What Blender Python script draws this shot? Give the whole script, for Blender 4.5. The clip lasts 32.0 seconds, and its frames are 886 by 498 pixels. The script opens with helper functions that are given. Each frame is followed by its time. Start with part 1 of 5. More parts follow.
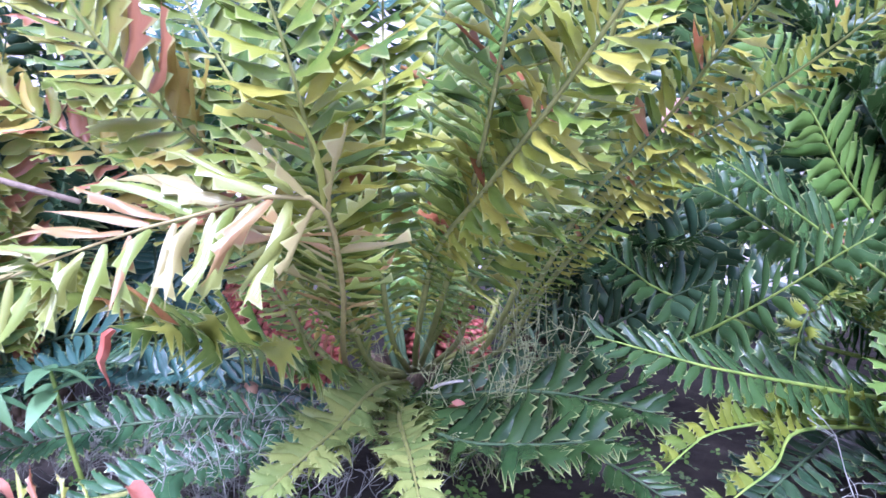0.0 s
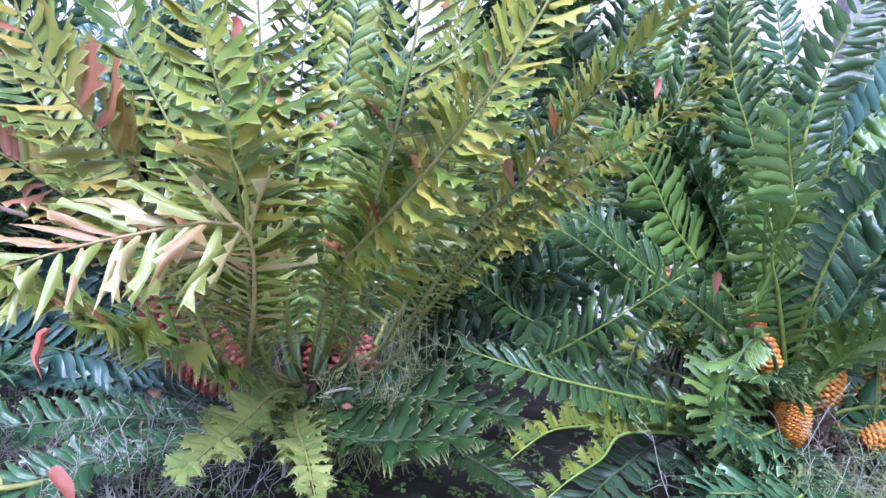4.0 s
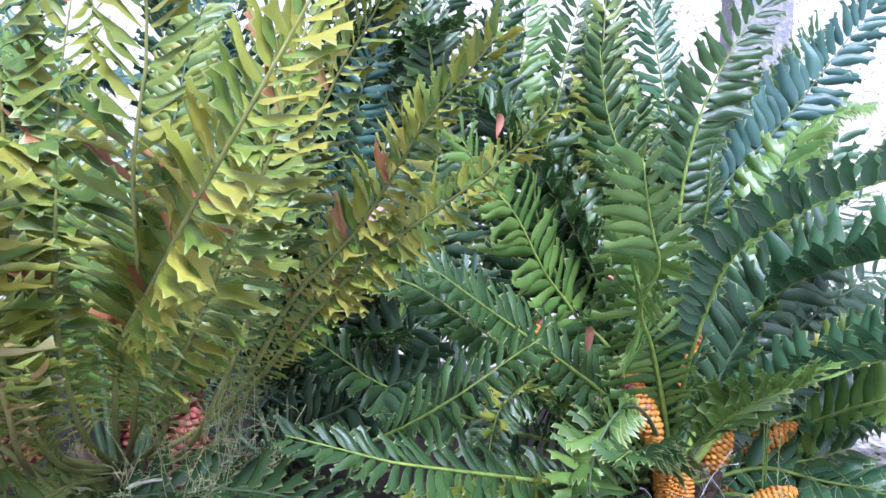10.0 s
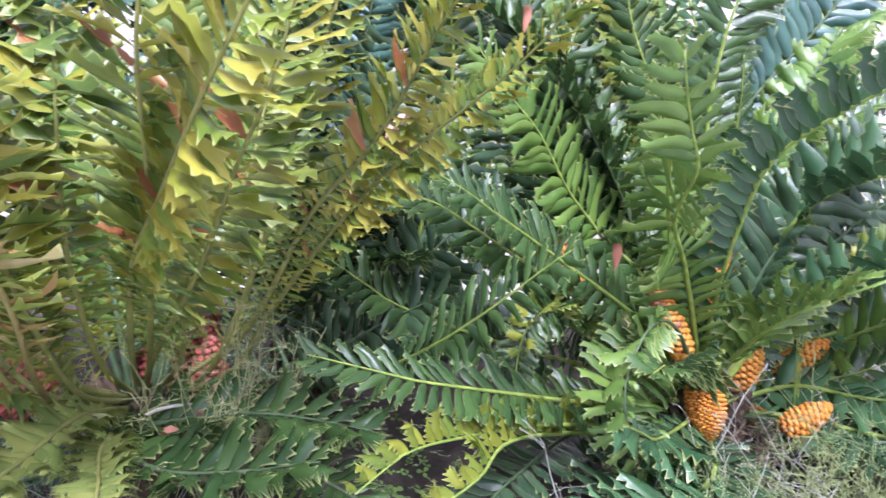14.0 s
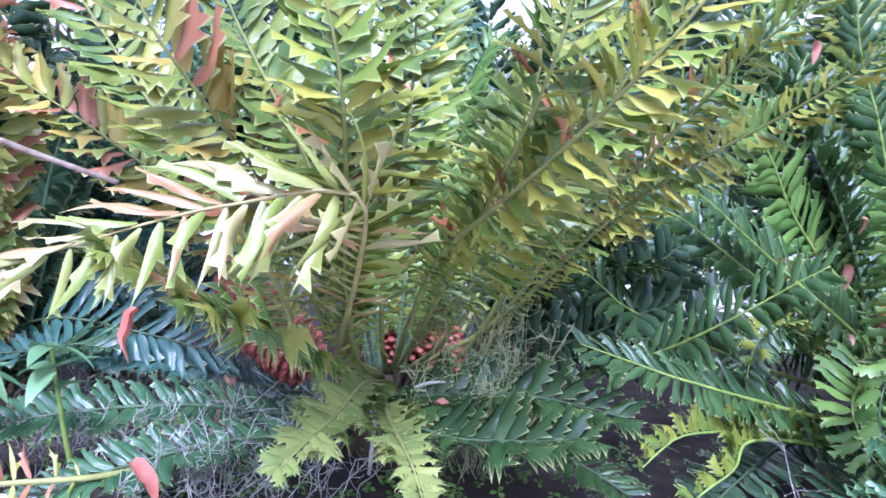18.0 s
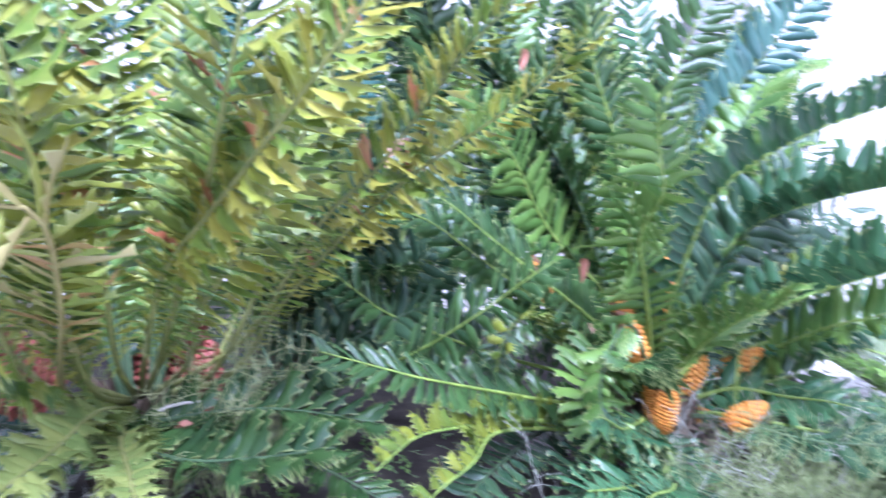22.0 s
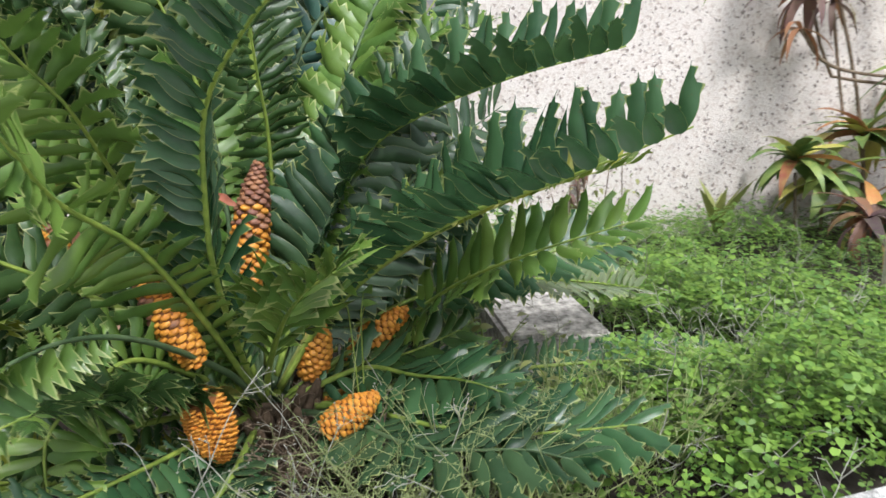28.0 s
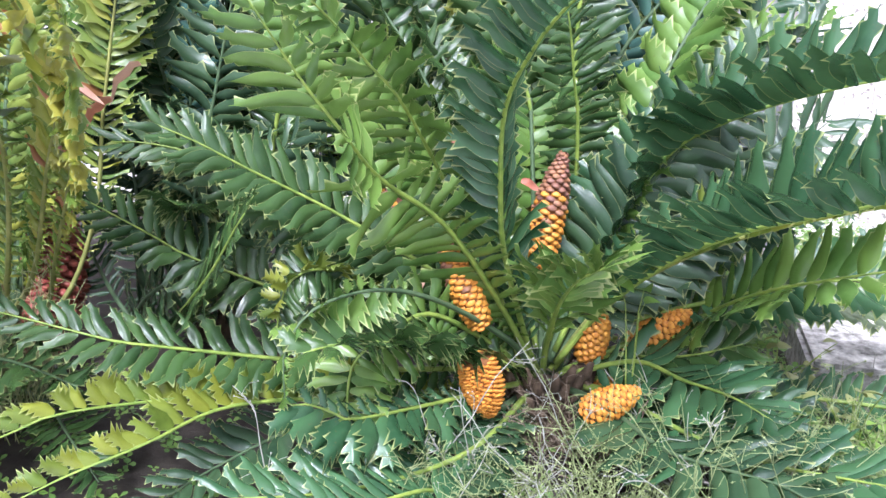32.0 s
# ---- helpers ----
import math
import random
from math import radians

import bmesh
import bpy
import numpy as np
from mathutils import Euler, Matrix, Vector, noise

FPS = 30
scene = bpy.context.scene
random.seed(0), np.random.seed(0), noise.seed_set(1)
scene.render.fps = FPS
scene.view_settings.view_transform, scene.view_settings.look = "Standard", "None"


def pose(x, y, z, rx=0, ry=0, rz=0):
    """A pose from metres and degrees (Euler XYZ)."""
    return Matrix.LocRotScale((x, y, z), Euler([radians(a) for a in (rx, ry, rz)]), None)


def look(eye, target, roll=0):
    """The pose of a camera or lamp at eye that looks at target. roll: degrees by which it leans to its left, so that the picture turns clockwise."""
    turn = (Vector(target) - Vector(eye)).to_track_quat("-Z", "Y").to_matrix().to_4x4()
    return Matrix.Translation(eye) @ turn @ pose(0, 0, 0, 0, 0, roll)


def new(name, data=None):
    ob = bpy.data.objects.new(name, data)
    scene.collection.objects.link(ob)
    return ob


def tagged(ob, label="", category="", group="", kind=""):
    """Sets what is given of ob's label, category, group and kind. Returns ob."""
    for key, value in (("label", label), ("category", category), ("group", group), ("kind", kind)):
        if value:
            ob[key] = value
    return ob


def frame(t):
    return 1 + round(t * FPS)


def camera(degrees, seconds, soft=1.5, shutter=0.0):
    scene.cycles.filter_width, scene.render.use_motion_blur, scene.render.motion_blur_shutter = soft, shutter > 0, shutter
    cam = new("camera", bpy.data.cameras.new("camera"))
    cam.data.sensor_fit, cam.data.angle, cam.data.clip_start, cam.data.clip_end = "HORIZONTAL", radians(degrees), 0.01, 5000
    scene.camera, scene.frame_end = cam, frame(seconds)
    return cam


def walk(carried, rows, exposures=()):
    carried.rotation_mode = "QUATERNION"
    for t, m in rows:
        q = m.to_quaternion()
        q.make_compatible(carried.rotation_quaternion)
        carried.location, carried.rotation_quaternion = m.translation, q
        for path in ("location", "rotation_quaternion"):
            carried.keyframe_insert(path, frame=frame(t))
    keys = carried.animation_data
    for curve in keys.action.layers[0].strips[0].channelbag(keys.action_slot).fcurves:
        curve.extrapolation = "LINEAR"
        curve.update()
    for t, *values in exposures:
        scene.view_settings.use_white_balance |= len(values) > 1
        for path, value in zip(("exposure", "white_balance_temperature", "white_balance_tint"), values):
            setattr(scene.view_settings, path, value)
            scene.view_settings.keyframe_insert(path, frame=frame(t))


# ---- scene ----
cam = camera(61.2, 32.0, shutter=0.4)
PATH = [
    (0, (-0.015, -0.038, 1.469), (-0.011, 1.948, 1.240), -0.5),
    (0.5, (-0.003, -0.107, 1.463), (-0.103, 1.878, 1.245), 1.5),
    (1, (-0.021, -0.197, 1.516), (-0.191, 1.779, 1.261), 2.6),
    (1.5, (-0.065, -0.276, 1.528), (-0.241, 1.699, 1.267), 2.8),
    (2, (-0.072, -0.342, 1.535), (-0.074, 1.649, 1.343), 3.0),
    (2.5, (-0.054, -0.359, 1.532), (0.170, 1.623, 1.388), 3.6),
    (4.5, (-0.035, -0.344, 1.480), (0.257, 1.630, 1.339), 2.9),
    (5, (-0.044, -0.344, 1.478), (0.220, 1.633, 1.332), 3.3),
    (5.5, (-0.065, -0.363, 1.482), (0.115, 1.626, 1.365), 3.3),
    (6, (-0.073, -0.377, 1.487), (0.070, 1.616, 1.392), 3.2),
    (6.5, (-0.076, -0.372, 1.484), (0.062, 1.621, 1.396), 3.6),
    (7, (-0.073, -0.375, 1.491), (0.063, 1.619, 1.426), 3.2),
    (7.5, (-0.060, -0.360, 1.492), (0.114, 1.631, 1.422), 2.8),
    (8, (-0.049, -0.338, 1.487), (0.166, 1.649, 1.410), 2.1),
    (8.5, (-0.022, -0.291, 1.490), (0.244, 1.689, 1.409), 1.4),
    (9, (0.041, -0.222, 1.499), (0.358, 1.751, 1.413), 1.5),
    (9.5, (0.148, -0.146, 1.524), (0.527, 1.816, 1.447), 1.9),
    (10, (0.237, -0.099, 1.555), (0.721, 1.841, 1.501), 2.4),
    (10.5, (0.215, -0.094, 1.558), (0.694, 1.847, 1.505), 2.2),
    (11, (0.139, -0.099, 1.547), (0.587, 1.850, 1.490), 2.2),
    (11.5, (0.074, -0.095, 1.517), (0.582, 1.838, 1.428), 1.7),
    (12, (0.114, -0.103, 1.499), (0.817, 1.765, 1.368), 1.8),
    (12.5, (0.212, -0.091, 1.514), (0.987, 1.747, 1.364), 1.9),
    (13, (0.278, -0.067, 1.478), (0.993, 1.791, 1.296), 1.3),
    (13.5, (0.267, -0.023, 1.469), (0.859, 1.876, 1.257), 0.7),
    (14, (0.222, -0.014, 1.475), (0.690, 1.920, 1.276), 1.1),
    (14.5, (0.212, -0.014, 1.477), (0.536, 1.949, 1.270), 2.2),
    (15, (0.200, -0.005, 1.466), (0.376, 1.975, 1.242), 2.7),
    (15.5, (0.172, 0.018, 1.469), (0.267, 1.996, 1.194), 2.8),
    (17.5, (-0.112, -0.104, 1.449), (0.152, 1.870, 1.273), 2.2),
    (18, (-0.188, -0.147, 1.442), (0.009, 1.836, 1.273), 4.0),
    (18.5, (-0.182, -0.147, 1.445), (-0.083, 1.845, 1.290), 5.0),
    (19, (-0.076, -0.099, 1.478), (-0.020, 1.897, 1.357), 5.4),
    (19.5, (0.008, -0.078, 1.460), (0.050, 1.918, 1.346), 5.2),
    (20, (0.013, -0.064, 1.452), (-0.043, 1.931, 1.329), 5.0),
    (20.5, (-0.005, -0.063, 1.449), (-0.076, 1.932, 1.324), 5.2),
    (21, (-0.023, -0.073, 1.459), (-0.041, 1.924, 1.348), 4.6),
    (21.5, (-0.016, -0.094, 1.456), (0.234, 1.888, 1.345), 4.2),
    (22, (0.016, -0.165, 1.450), (0.664, 1.723, 1.327), 2.3),
    (22.5, (0.039, -0.209, 1.437), (1.062, 1.500, 1.260), 1.4),
    (23, (0.175, -0.224, 1.454), (1.330, 1.398, 1.273), 0.3),
    (23.5, (0.260, -0.195, 1.443), (1.377, 1.452, 1.248), -0.5),
    (24, (0.251, -0.148, 1.446), (1.315, 1.534, 1.250), -1.4),
    (24.5, (0.233, -0.079, 1.462), (1.286, 1.611, 1.273), -2.4),
    (25, (0.215, -0.028, 1.463), (1.292, 1.645, 1.265), -3.2),
    (25.5, (0.218, 0.020, 1.447), (1.337, 1.665, 1.244), -5.1),
    (26, (0.255, 0.016, 1.449), (1.463, 1.604, 1.298), -6.3),
    (26.5, (0.434, 0.011, 1.477), (1.632, 1.602, 1.286), -6.2),
    (28.5, (1.371, 0.166, 1.532), (2.031, 2.007, 1.113), -1.4),
    (29, (1.522, 0.136, 1.573), (1.948, 2.038, 1.125), -0.3),
    (29.5, (1.516, 0.136, 1.576), (1.803, 2.063, 1.123), -0.3),
    (30, (1.449, 0.086, 1.583), (1.654, 2.029, 1.155), -0.4),
    (30.5, (1.356, 0.054, 1.587), (1.508, 2.012, 1.205), -0.7),
    (31, (1.272, 0.029, 1.572), (1.326, 1.990, 1.179), -0.5),
    (31.5, (1.252, 0.025, 1.566), (1.251, 1.981, 1.148), -0.2),
    (32, (1.251, 0.018, 1.564), (1.246, 1.972, 1.139), 0.2),
]
# ---- light ----
# rows of seconds, stops, kelvin and tint
EXPOSURES = [(0, 1.10, 4720, 42), (1, 0.65, 4940, 22), (2, 0.71, 4720, 33), (6, 0.80, 4860, 35), (8, 0.57, 4940, 37), (9, 0.82, 4940, 29), (10, 0.80, 4960, 27), (11, 0.20, 5340, 24), (12, 0.93, 5170, 20), (13, 0.38, 5390, 16), (14, 1.02, 5420, 31), (15, 1.03, 5290, 25), (18, 1.09, 4670, 36), (19, 0.82, 4740, 38), (21, 0.76, 4820, 38), (22, 1.27, 4720, 30), (23, -0.22, 5270, 17), (24, 0.05, 5500, 12), (26, 0.18, 5970, 9), (28.5, 0.15, 6020, 14), (29.5, 0.16, 5890, 19), (30, 0.18, 5940, 17), (31, 0.23, 5790, 7), (32, 1.03, 5450, 21)]
walk(cam, [(t, look(eye, target, roll)) for t, eye, target, roll in PATH], EXPOSURES)

SUN_ELEVATION, SUN_AZIMUTH = 53.0, 186.0   # degrees; azimuth clockwise from +y
world = bpy.data.worlds.new("sky")
scene.world = world
world.use_nodes = True
wn = world.node_tree
sky = wn.nodes.new("ShaderNodeTexSky")
sky.sky_type, sky.sun_disc = "NISHITA", False
sky.sun_elevation, sky.sun_rotation = radians(SUN_ELEVATION), radians(SUN_AZIMUTH)
sky.air_density, sky.dust_density, sky.ozone_density = 1.0, 6.0, 1.0
haze = wn.nodes.new("ShaderNodeHueSaturation")   # bright, thinly clouded sky
haze.inputs["Saturation"].default_value = 0.15
wn.links.new(sky.outputs[0], haze.inputs["Color"])
wn.links.new(haze.outputs[0], wn.nodes["Background"].inputs[0])
wn.nodes["Background"].inputs[1].default_value = 0.155
sun = new("sun", bpy.data.lights.new("sun", "SUN"))
sun.data.energy, sun.data.angle, sun.data.color = 2.6, radians(9), (1.0, 0.96, 0.88)
sun_way = Vector((math.sin(radians(SUN_AZIMUTH)) * math.cos(radians(SUN_ELEVATION)),
                  math.cos(radians(SUN_AZIMUTH)) * math.cos(radians(SUN_ELEVATION)),
                  math.sin(radians(SUN_ELEVATION))))
sun.matrix_world = look(sun_way * 20, (0, 0, 0))


# ---- materials ----
def material(name, rough=0.6, spec=0.5):
    m = bpy.data.materials.new(name)
    m.use_nodes = True
    nt = m.node_tree
    b = nt.nodes["Principled BSDF"]
    b.inputs["Roughness"].default_value = rough
    b.inputs["Specular IOR Level"].default_value = spec
    return m, nt, b


def node(nt, kind, **values):
    n = nt.nodes.new(kind)
    for key, value in values.items():
        n.inputs[key.replace("_", " ")].default_value = value
    return n


def ramp(nt, source, stops, hard=False):
    r = nt.nodes.new("ShaderNodeValToRGB")
    r.color_ramp.interpolation = "CONSTANT" if hard else "LINEAR"
    els = r.color_ramp.elements
    while len(els) < len(stops):
        els.new(0.5)
    for e, (p, c) in zip(els, stops):
        e.position, e.color = p, (*c, 1)
    nt.links.new(source, r.inputs[0])
    return r.outputs[0]


def mix(nt, fac, a, b, mode="MIX"):
    n = nt.nodes.new("ShaderNodeMix")
    n.data_type, n.blend_type = "RGBA", mode
    for sock, v in ((n.inputs[0], fac), (n.inputs[6], a), (n.inputs[7], b)):
        if isinstance(v, bpy.types.NodeSocket):
            nt.links.new(v, sock)
        else:
            sock.default_value = v if isinstance(v, float) else (*v, 1)
    return n.outputs[2]


def noise_of(nt, scale, detail=4.0, rough=0.55, coords=None):
    n = node(nt, "ShaderNodeTexNoise", Scale=scale, Detail=detail, Roughness=rough)
    nt.links.new(coords or nt.nodes.new("ShaderNodeTexCoord").outputs["Object"], n.inputs["Vector"])
    return n.outputs["Fac"]


def bump(nt, b, height, strength=0.4, distance=0.01):
    n = node(nt, "ShaderNodeBump", Strength=strength, Distance=distance)
    nt.links.new(height, n.inputs["Height"])
    nt.links.new(n.outputs[0], b.inputs["Normal"])


def world_coords(nt):
    return nt.nodes.new("ShaderNodeNewGeometry").outputs["Position"]


PALETTES = {
    "bleached": (((0.0, (0.26, 0.17, 0.065)), (0.22, (0.27, 0.25, 0.10)), (0.42, (0.19, 0.23, 0.045)), (0.75, (0.17, 0.24, 0.04))), True),
    "rusty": (((0.0, (0.20, 0.25, 0.035)), (0.4, (0.32, 0.29, 0.05)), (0.62, (0.26, 0.12, 0.055)), (0.80, (0.14, 0.21, 0.03))), True),
    "yellow": (((0.0, (0.10, 0.18, 0.020)), (0.35, (0.20, 0.25, 0.026)), (0.7, (0.27, 0.28, 0.036)), (0.975, (0.27, 0.11, 0.045))), True),
    "olive": (((0.0, (0.060, 0.125, 0.020)), (0.4, (0.125, 0.185, 0.026)), (0.75, (0.21, 0.24, 0.032)), (0.985, (0.27, 0.11, 0.045))), True),
    "pale": (((0.0, (0.105, 0.17, 0.04)), (1.0, (0.22, 0.27, 0.07))), False),
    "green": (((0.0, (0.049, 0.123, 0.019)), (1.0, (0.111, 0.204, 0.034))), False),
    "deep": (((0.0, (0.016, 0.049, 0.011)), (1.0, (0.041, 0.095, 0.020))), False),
    # shade on rear and inner fronds put into the leaf colour
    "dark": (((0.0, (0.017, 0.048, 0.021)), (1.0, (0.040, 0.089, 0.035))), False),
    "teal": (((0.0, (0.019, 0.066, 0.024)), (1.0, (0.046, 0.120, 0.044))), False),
    "blue": (((0.0, (0.024, 0.075, 0.058)), (1.0, (0.055, 0.135, 0.100))), False),
    "silver": (((0.0, (0.079, 0.130, 0.058)), (1.0, (0.144, 0.194, 0.101))), False),
    # yellow-green holds the glow of light passing through these leaves
    "lime": (((0.0, (0.07, 0.13, 0.016)), (1.0, (0.17, 0.21, 0.02))), False),
}


def leaf_material(name, stops, hard, joined, rough=0.27, through_light=0.17):
    m, nt, b = material(name, rough, 0.55)
    if joined:
        rnd = nt.nodes.new("ShaderNodeNewGeometry").outputs["Random Per Island"]
    else:
        rnd = nt.nodes.new("ShaderNodeObjectInfo").outputs["Random"]
    base = ramp(nt, rnd, [(p, (1.28 * col[0] + 0.003, 1.16 * col[1], 1.12 * col[2] + 0.005)) for p, col in stops], hard)
    uv = nt.nodes.new("ShaderNodeUVMap").outputs[0]
    pos = world_coords(nt)
    blotch = noise_of(nt, 16.0, 3.0, 0.6, pos)
    base = mix(nt, ramp(nt, blotch, ((0.40, (0, 0, 0)), (0.80, (0.4, 0.4, 0.4)))), base, tuple(min(1, c * 1.5 + 0.01) for c in stops[2 if hard and len(stops) > 3 else -1][1]))
    fine = noise_of(nt, 120.0, 2.0, 0.6, pos)
    base = mix(nt, ramp(nt, fine, ((0.64, (0, 0, 0)), (0.74, (0.3, 0.3, 0.3)))), base, (0.12, 0.09, 0.03))
    # pale horny margin of the blade
    sep = nt.nodes.new("ShaderNodeSeparateXYZ")
    nt.links.new(uv, sep.inputs[0])
    edge = nt.nodes.new("ShaderNodeMath")
    edge.operation = "ABSOLUTE"
    nt.links.new(sep.outputs[1], edge.inputs[0])
    half = nt.nodes.new("ShaderNodeMath")
    half.operation, half.inputs[1].default_value = "MULTIPLY", 0.8
    nt.links.new(edge.outputs[0], half.inputs[0])
    base = mix(nt, ramp(nt, half.outputs[0], ((0.745, (0, 0, 0)), (0.80, (0.45, 0.45, 0.45)), (0.92, (0.8, 0.8, 0.8)))), base, (0.46, 0.50, 0.18))
    nt.links.new(base, b.inputs["Base Color"])
    veins = nt.nodes.new("ShaderNodeTexWave")
    veins.bands_direction = "Y"
    veins.inputs["Scale"].default_value = 3.2
    veins.inputs["Distortion"].default_value = 0.6
    nt.links.new(uv, veins.inputs["Vector"])
    bump(nt, b, veins.outputs["Fac"], 0.18, 0.002)
    tr = nt.nodes.new("ShaderNodeBsdfTranslucent")
    nt.links.new(base, tr.inputs["Color"])
    ms = nt.nodes.new("ShaderNodeMixShader")
    ms.inputs[0].default_value = through_light
    out = nt.nodes["Material Output"]
    nt.links.new(b.outputs[0], ms.inputs[1])
    nt.links.new(tr.outputs[0], ms.inputs[2])
    nt.links.new(ms.outputs[0], out.inputs["Surface"])
    return m


LEAF = {}
for key, (stops, hard) in PALETTES.items():
    LEAF[key, False] = leaf_material("leaf_" + key, stops, hard, False)
    LEAF[key, True] = leaf_material("leaf_" + key + "_massed", stops, hard, True)


def plain(name, low, high, scale, rough=0.7, bump_scale=0.0, bump_strength=0.4, random_mix=0.0, metal=0.0):
    m, nt, b = material(name, rough, 0.3)
    col = ramp(nt, noise_of(nt, scale, 6.0, 0.6, world_coords(nt)), ((0.3, low), (0.7, high)))
    if random_mix:
        rnd = nt.nodes.new("ShaderNodeObjectInfo").outputs["Random"]
        col = mix(nt, ramp(nt, rnd, ((0, (0, 0, 0)), (1, (random_mix,) * 3))), col, high)
    nt.links.new(col, b.inputs["Base Color"])
    if bump_scale:
        bump(nt, b, noise_of(nt, bump_scale, 6.0, 0.65, world_coords(nt)), bump_strength, 0.006)
    return m


RACHIS = {
    "warm": plain("rachis_olive", (0.17, 0.19, 0.05), (0.30, 0.30, 0.09), 30, 0.5),
    "brown": plain("rachis_brown", (0.24, 0.20, 0.07), (0.36, 0.31, 0.12), 30, 0.5),
    "green": plain("rachis_green", (0.12, 0.20, 0.035), (0.30, 0.38, 0.07), 30, 0.45),
    "dull": plain("rachis_dull", (0.05, 0.09, 0.04), (0.10, 0.15, 0.07), 30, 0.5),
}
BARK = plain("caudex_bark", (0.05, 0.035, 0.022), (0.16, 0.11, 0.07), 22, 0.9, 60, 0.8)
DRY = plain("dry_stalk", (0.11, 0.08, 0.055), (0.27, 0.21, 0.15), 40, 0.85)
GREY_TWIG = plain("dead_twig", (0.40, 0.36, 0.30), (0.66, 0.62, 0.54), 60, 0.8)
STRAW = plain("green_straw", (0.144, 0.190, 0.062), (0.317, 0.357, 0.164), 18, 0.8)
PALESTRAW = plain("pale_straw", (0.259, 0.274, 0.101), (0.446, 0.456, 0.234), 18, 0.8)
GREYSTRAW = plain("grey_straw", (0.20, 0.21, 0.18), (0.46, 0.45, 0.38), 18, 0.8)


def cone_material(name, core, face, tip):
    m, nt, b = material(name, 0.5, 0.35)
    rnd = nt.nodes.new("ShaderNodeObjectInfo").outputs["Random"]
    col = mix(nt, ramp(nt, rnd, ((0, (0, 0, 0)), (1, (0.8, 0.8, 0.8)))), face, tip)
    n = noise_of(nt, 90.0, 4.0, 0.6, world_coords(nt))
    col = mix(nt, ramp(nt, n, ((0.42, (0, 0, 0)), (0.75, (0.75, 0.75, 0.75)))), col, core)
    nt.links.new(col, b.inputs["Base Color"])
    bump(nt, b, n, 0.4, 0.003)
    return m


ORANGE = cone_material("orange_scale", (0.30, 0.10, 0.02), (0.58, 0.22, 0.025), (0.72, 0.36, 0.05))
ORANGE_OLD = cone_material("withered_scale", (0.09, 0.04, 0.04), (0.22, 0.10, 0.07), (0.36, 0.17, 0.07))
RED = cone_material("red_scale", (0.14, 0.04, 0.03), (0.31, 0.065, 0.045), (0.38, 0.12, 0.075))
CORE_ORANGE = plain("cone_core_orange", (0.10, 0.04, 0.015), (0.28, 0.11, 0.03), 50, 0.8)
CORE_RED = plain("cone_core_red", (0.07, 0.02, 0.012), (0.16, 0.05, 0.03), 50, 0.8)


def stucco_material(name, low, high):
    m, nt, b = material(name, 0.85, 0.25)
    pos = world_coords(nt)
    col = ramp(nt, noise_of(nt, 2.2, 6.0, 0.65, pos), ((0.3, low), (0.7, high)))
    warp = node(nt, "ShaderNodeTexNoise", Scale=38.0, Detail=3.0)
    nt.links.new(pos, warp.inputs["Vector"])
    vo = node(nt, "ShaderNodeTexVoronoi", Scale=72.0)
    vo.inputs["Randomness"].default_value = 1.0
    nt.links.new(mix(nt, 0.035, pos, warp.outputs["Color"], "ADD"), vo.inputs["Vector"])
    chips = mix(nt, 1.0, vo.outputs["Color"], (1, 1, 1), "MULTIPLY")
    sep = nt.nodes.new("ShaderNodeSeparateColor")
    nt.links.new(chips, sep.inputs[0])
    col = mix(nt, ramp(nt, sep.outputs[0], ((0.0, (0.9, 0.9, 0.9)), (0.07, (0.9, 0.9, 0.9)), (0.10, (0, 0, 0)))), col, (0.24, 0.20, 0.18))
    col = mix(nt, ramp(nt, sep.outputs[1], ((0.0, (0.6, 0.6, 0.6)), (0.22, (0.5, 0.5, 0.5)), (0.26, (0, 0, 0)))), col, (0.50, 0.42, 0.37))
    nt.links.new(col, b.inputs["Base Color"])
    bump(nt, b, vo.outputs["Distance"], 0.5, 0.006)
    return m


STUCCO = stucco_material("pebble_render", (0.62, 0.575, 0.535), (0.75, 0.70, 0.66))
# darker copy of the wall render: the pier's shade is put into its colour
SHADED_RENDER = stucco_material("shaded_pebble_render", (0.22, 0.225, 0.235), (0.33, 0.335, 0.35))


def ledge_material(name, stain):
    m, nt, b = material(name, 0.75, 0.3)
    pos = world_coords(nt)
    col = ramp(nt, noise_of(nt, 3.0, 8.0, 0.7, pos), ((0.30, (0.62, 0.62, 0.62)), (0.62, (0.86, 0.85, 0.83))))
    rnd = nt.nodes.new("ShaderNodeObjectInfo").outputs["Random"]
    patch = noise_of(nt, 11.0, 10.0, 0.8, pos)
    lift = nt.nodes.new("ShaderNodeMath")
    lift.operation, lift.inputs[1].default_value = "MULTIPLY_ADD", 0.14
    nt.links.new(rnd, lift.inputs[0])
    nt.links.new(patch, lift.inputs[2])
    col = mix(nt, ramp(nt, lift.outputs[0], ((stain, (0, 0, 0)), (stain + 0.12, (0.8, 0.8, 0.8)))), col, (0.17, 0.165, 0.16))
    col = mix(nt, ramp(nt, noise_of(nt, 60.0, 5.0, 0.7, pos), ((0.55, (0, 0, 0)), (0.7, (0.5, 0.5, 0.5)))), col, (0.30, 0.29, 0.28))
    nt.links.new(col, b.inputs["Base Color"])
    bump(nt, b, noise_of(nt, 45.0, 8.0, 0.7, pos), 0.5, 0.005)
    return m


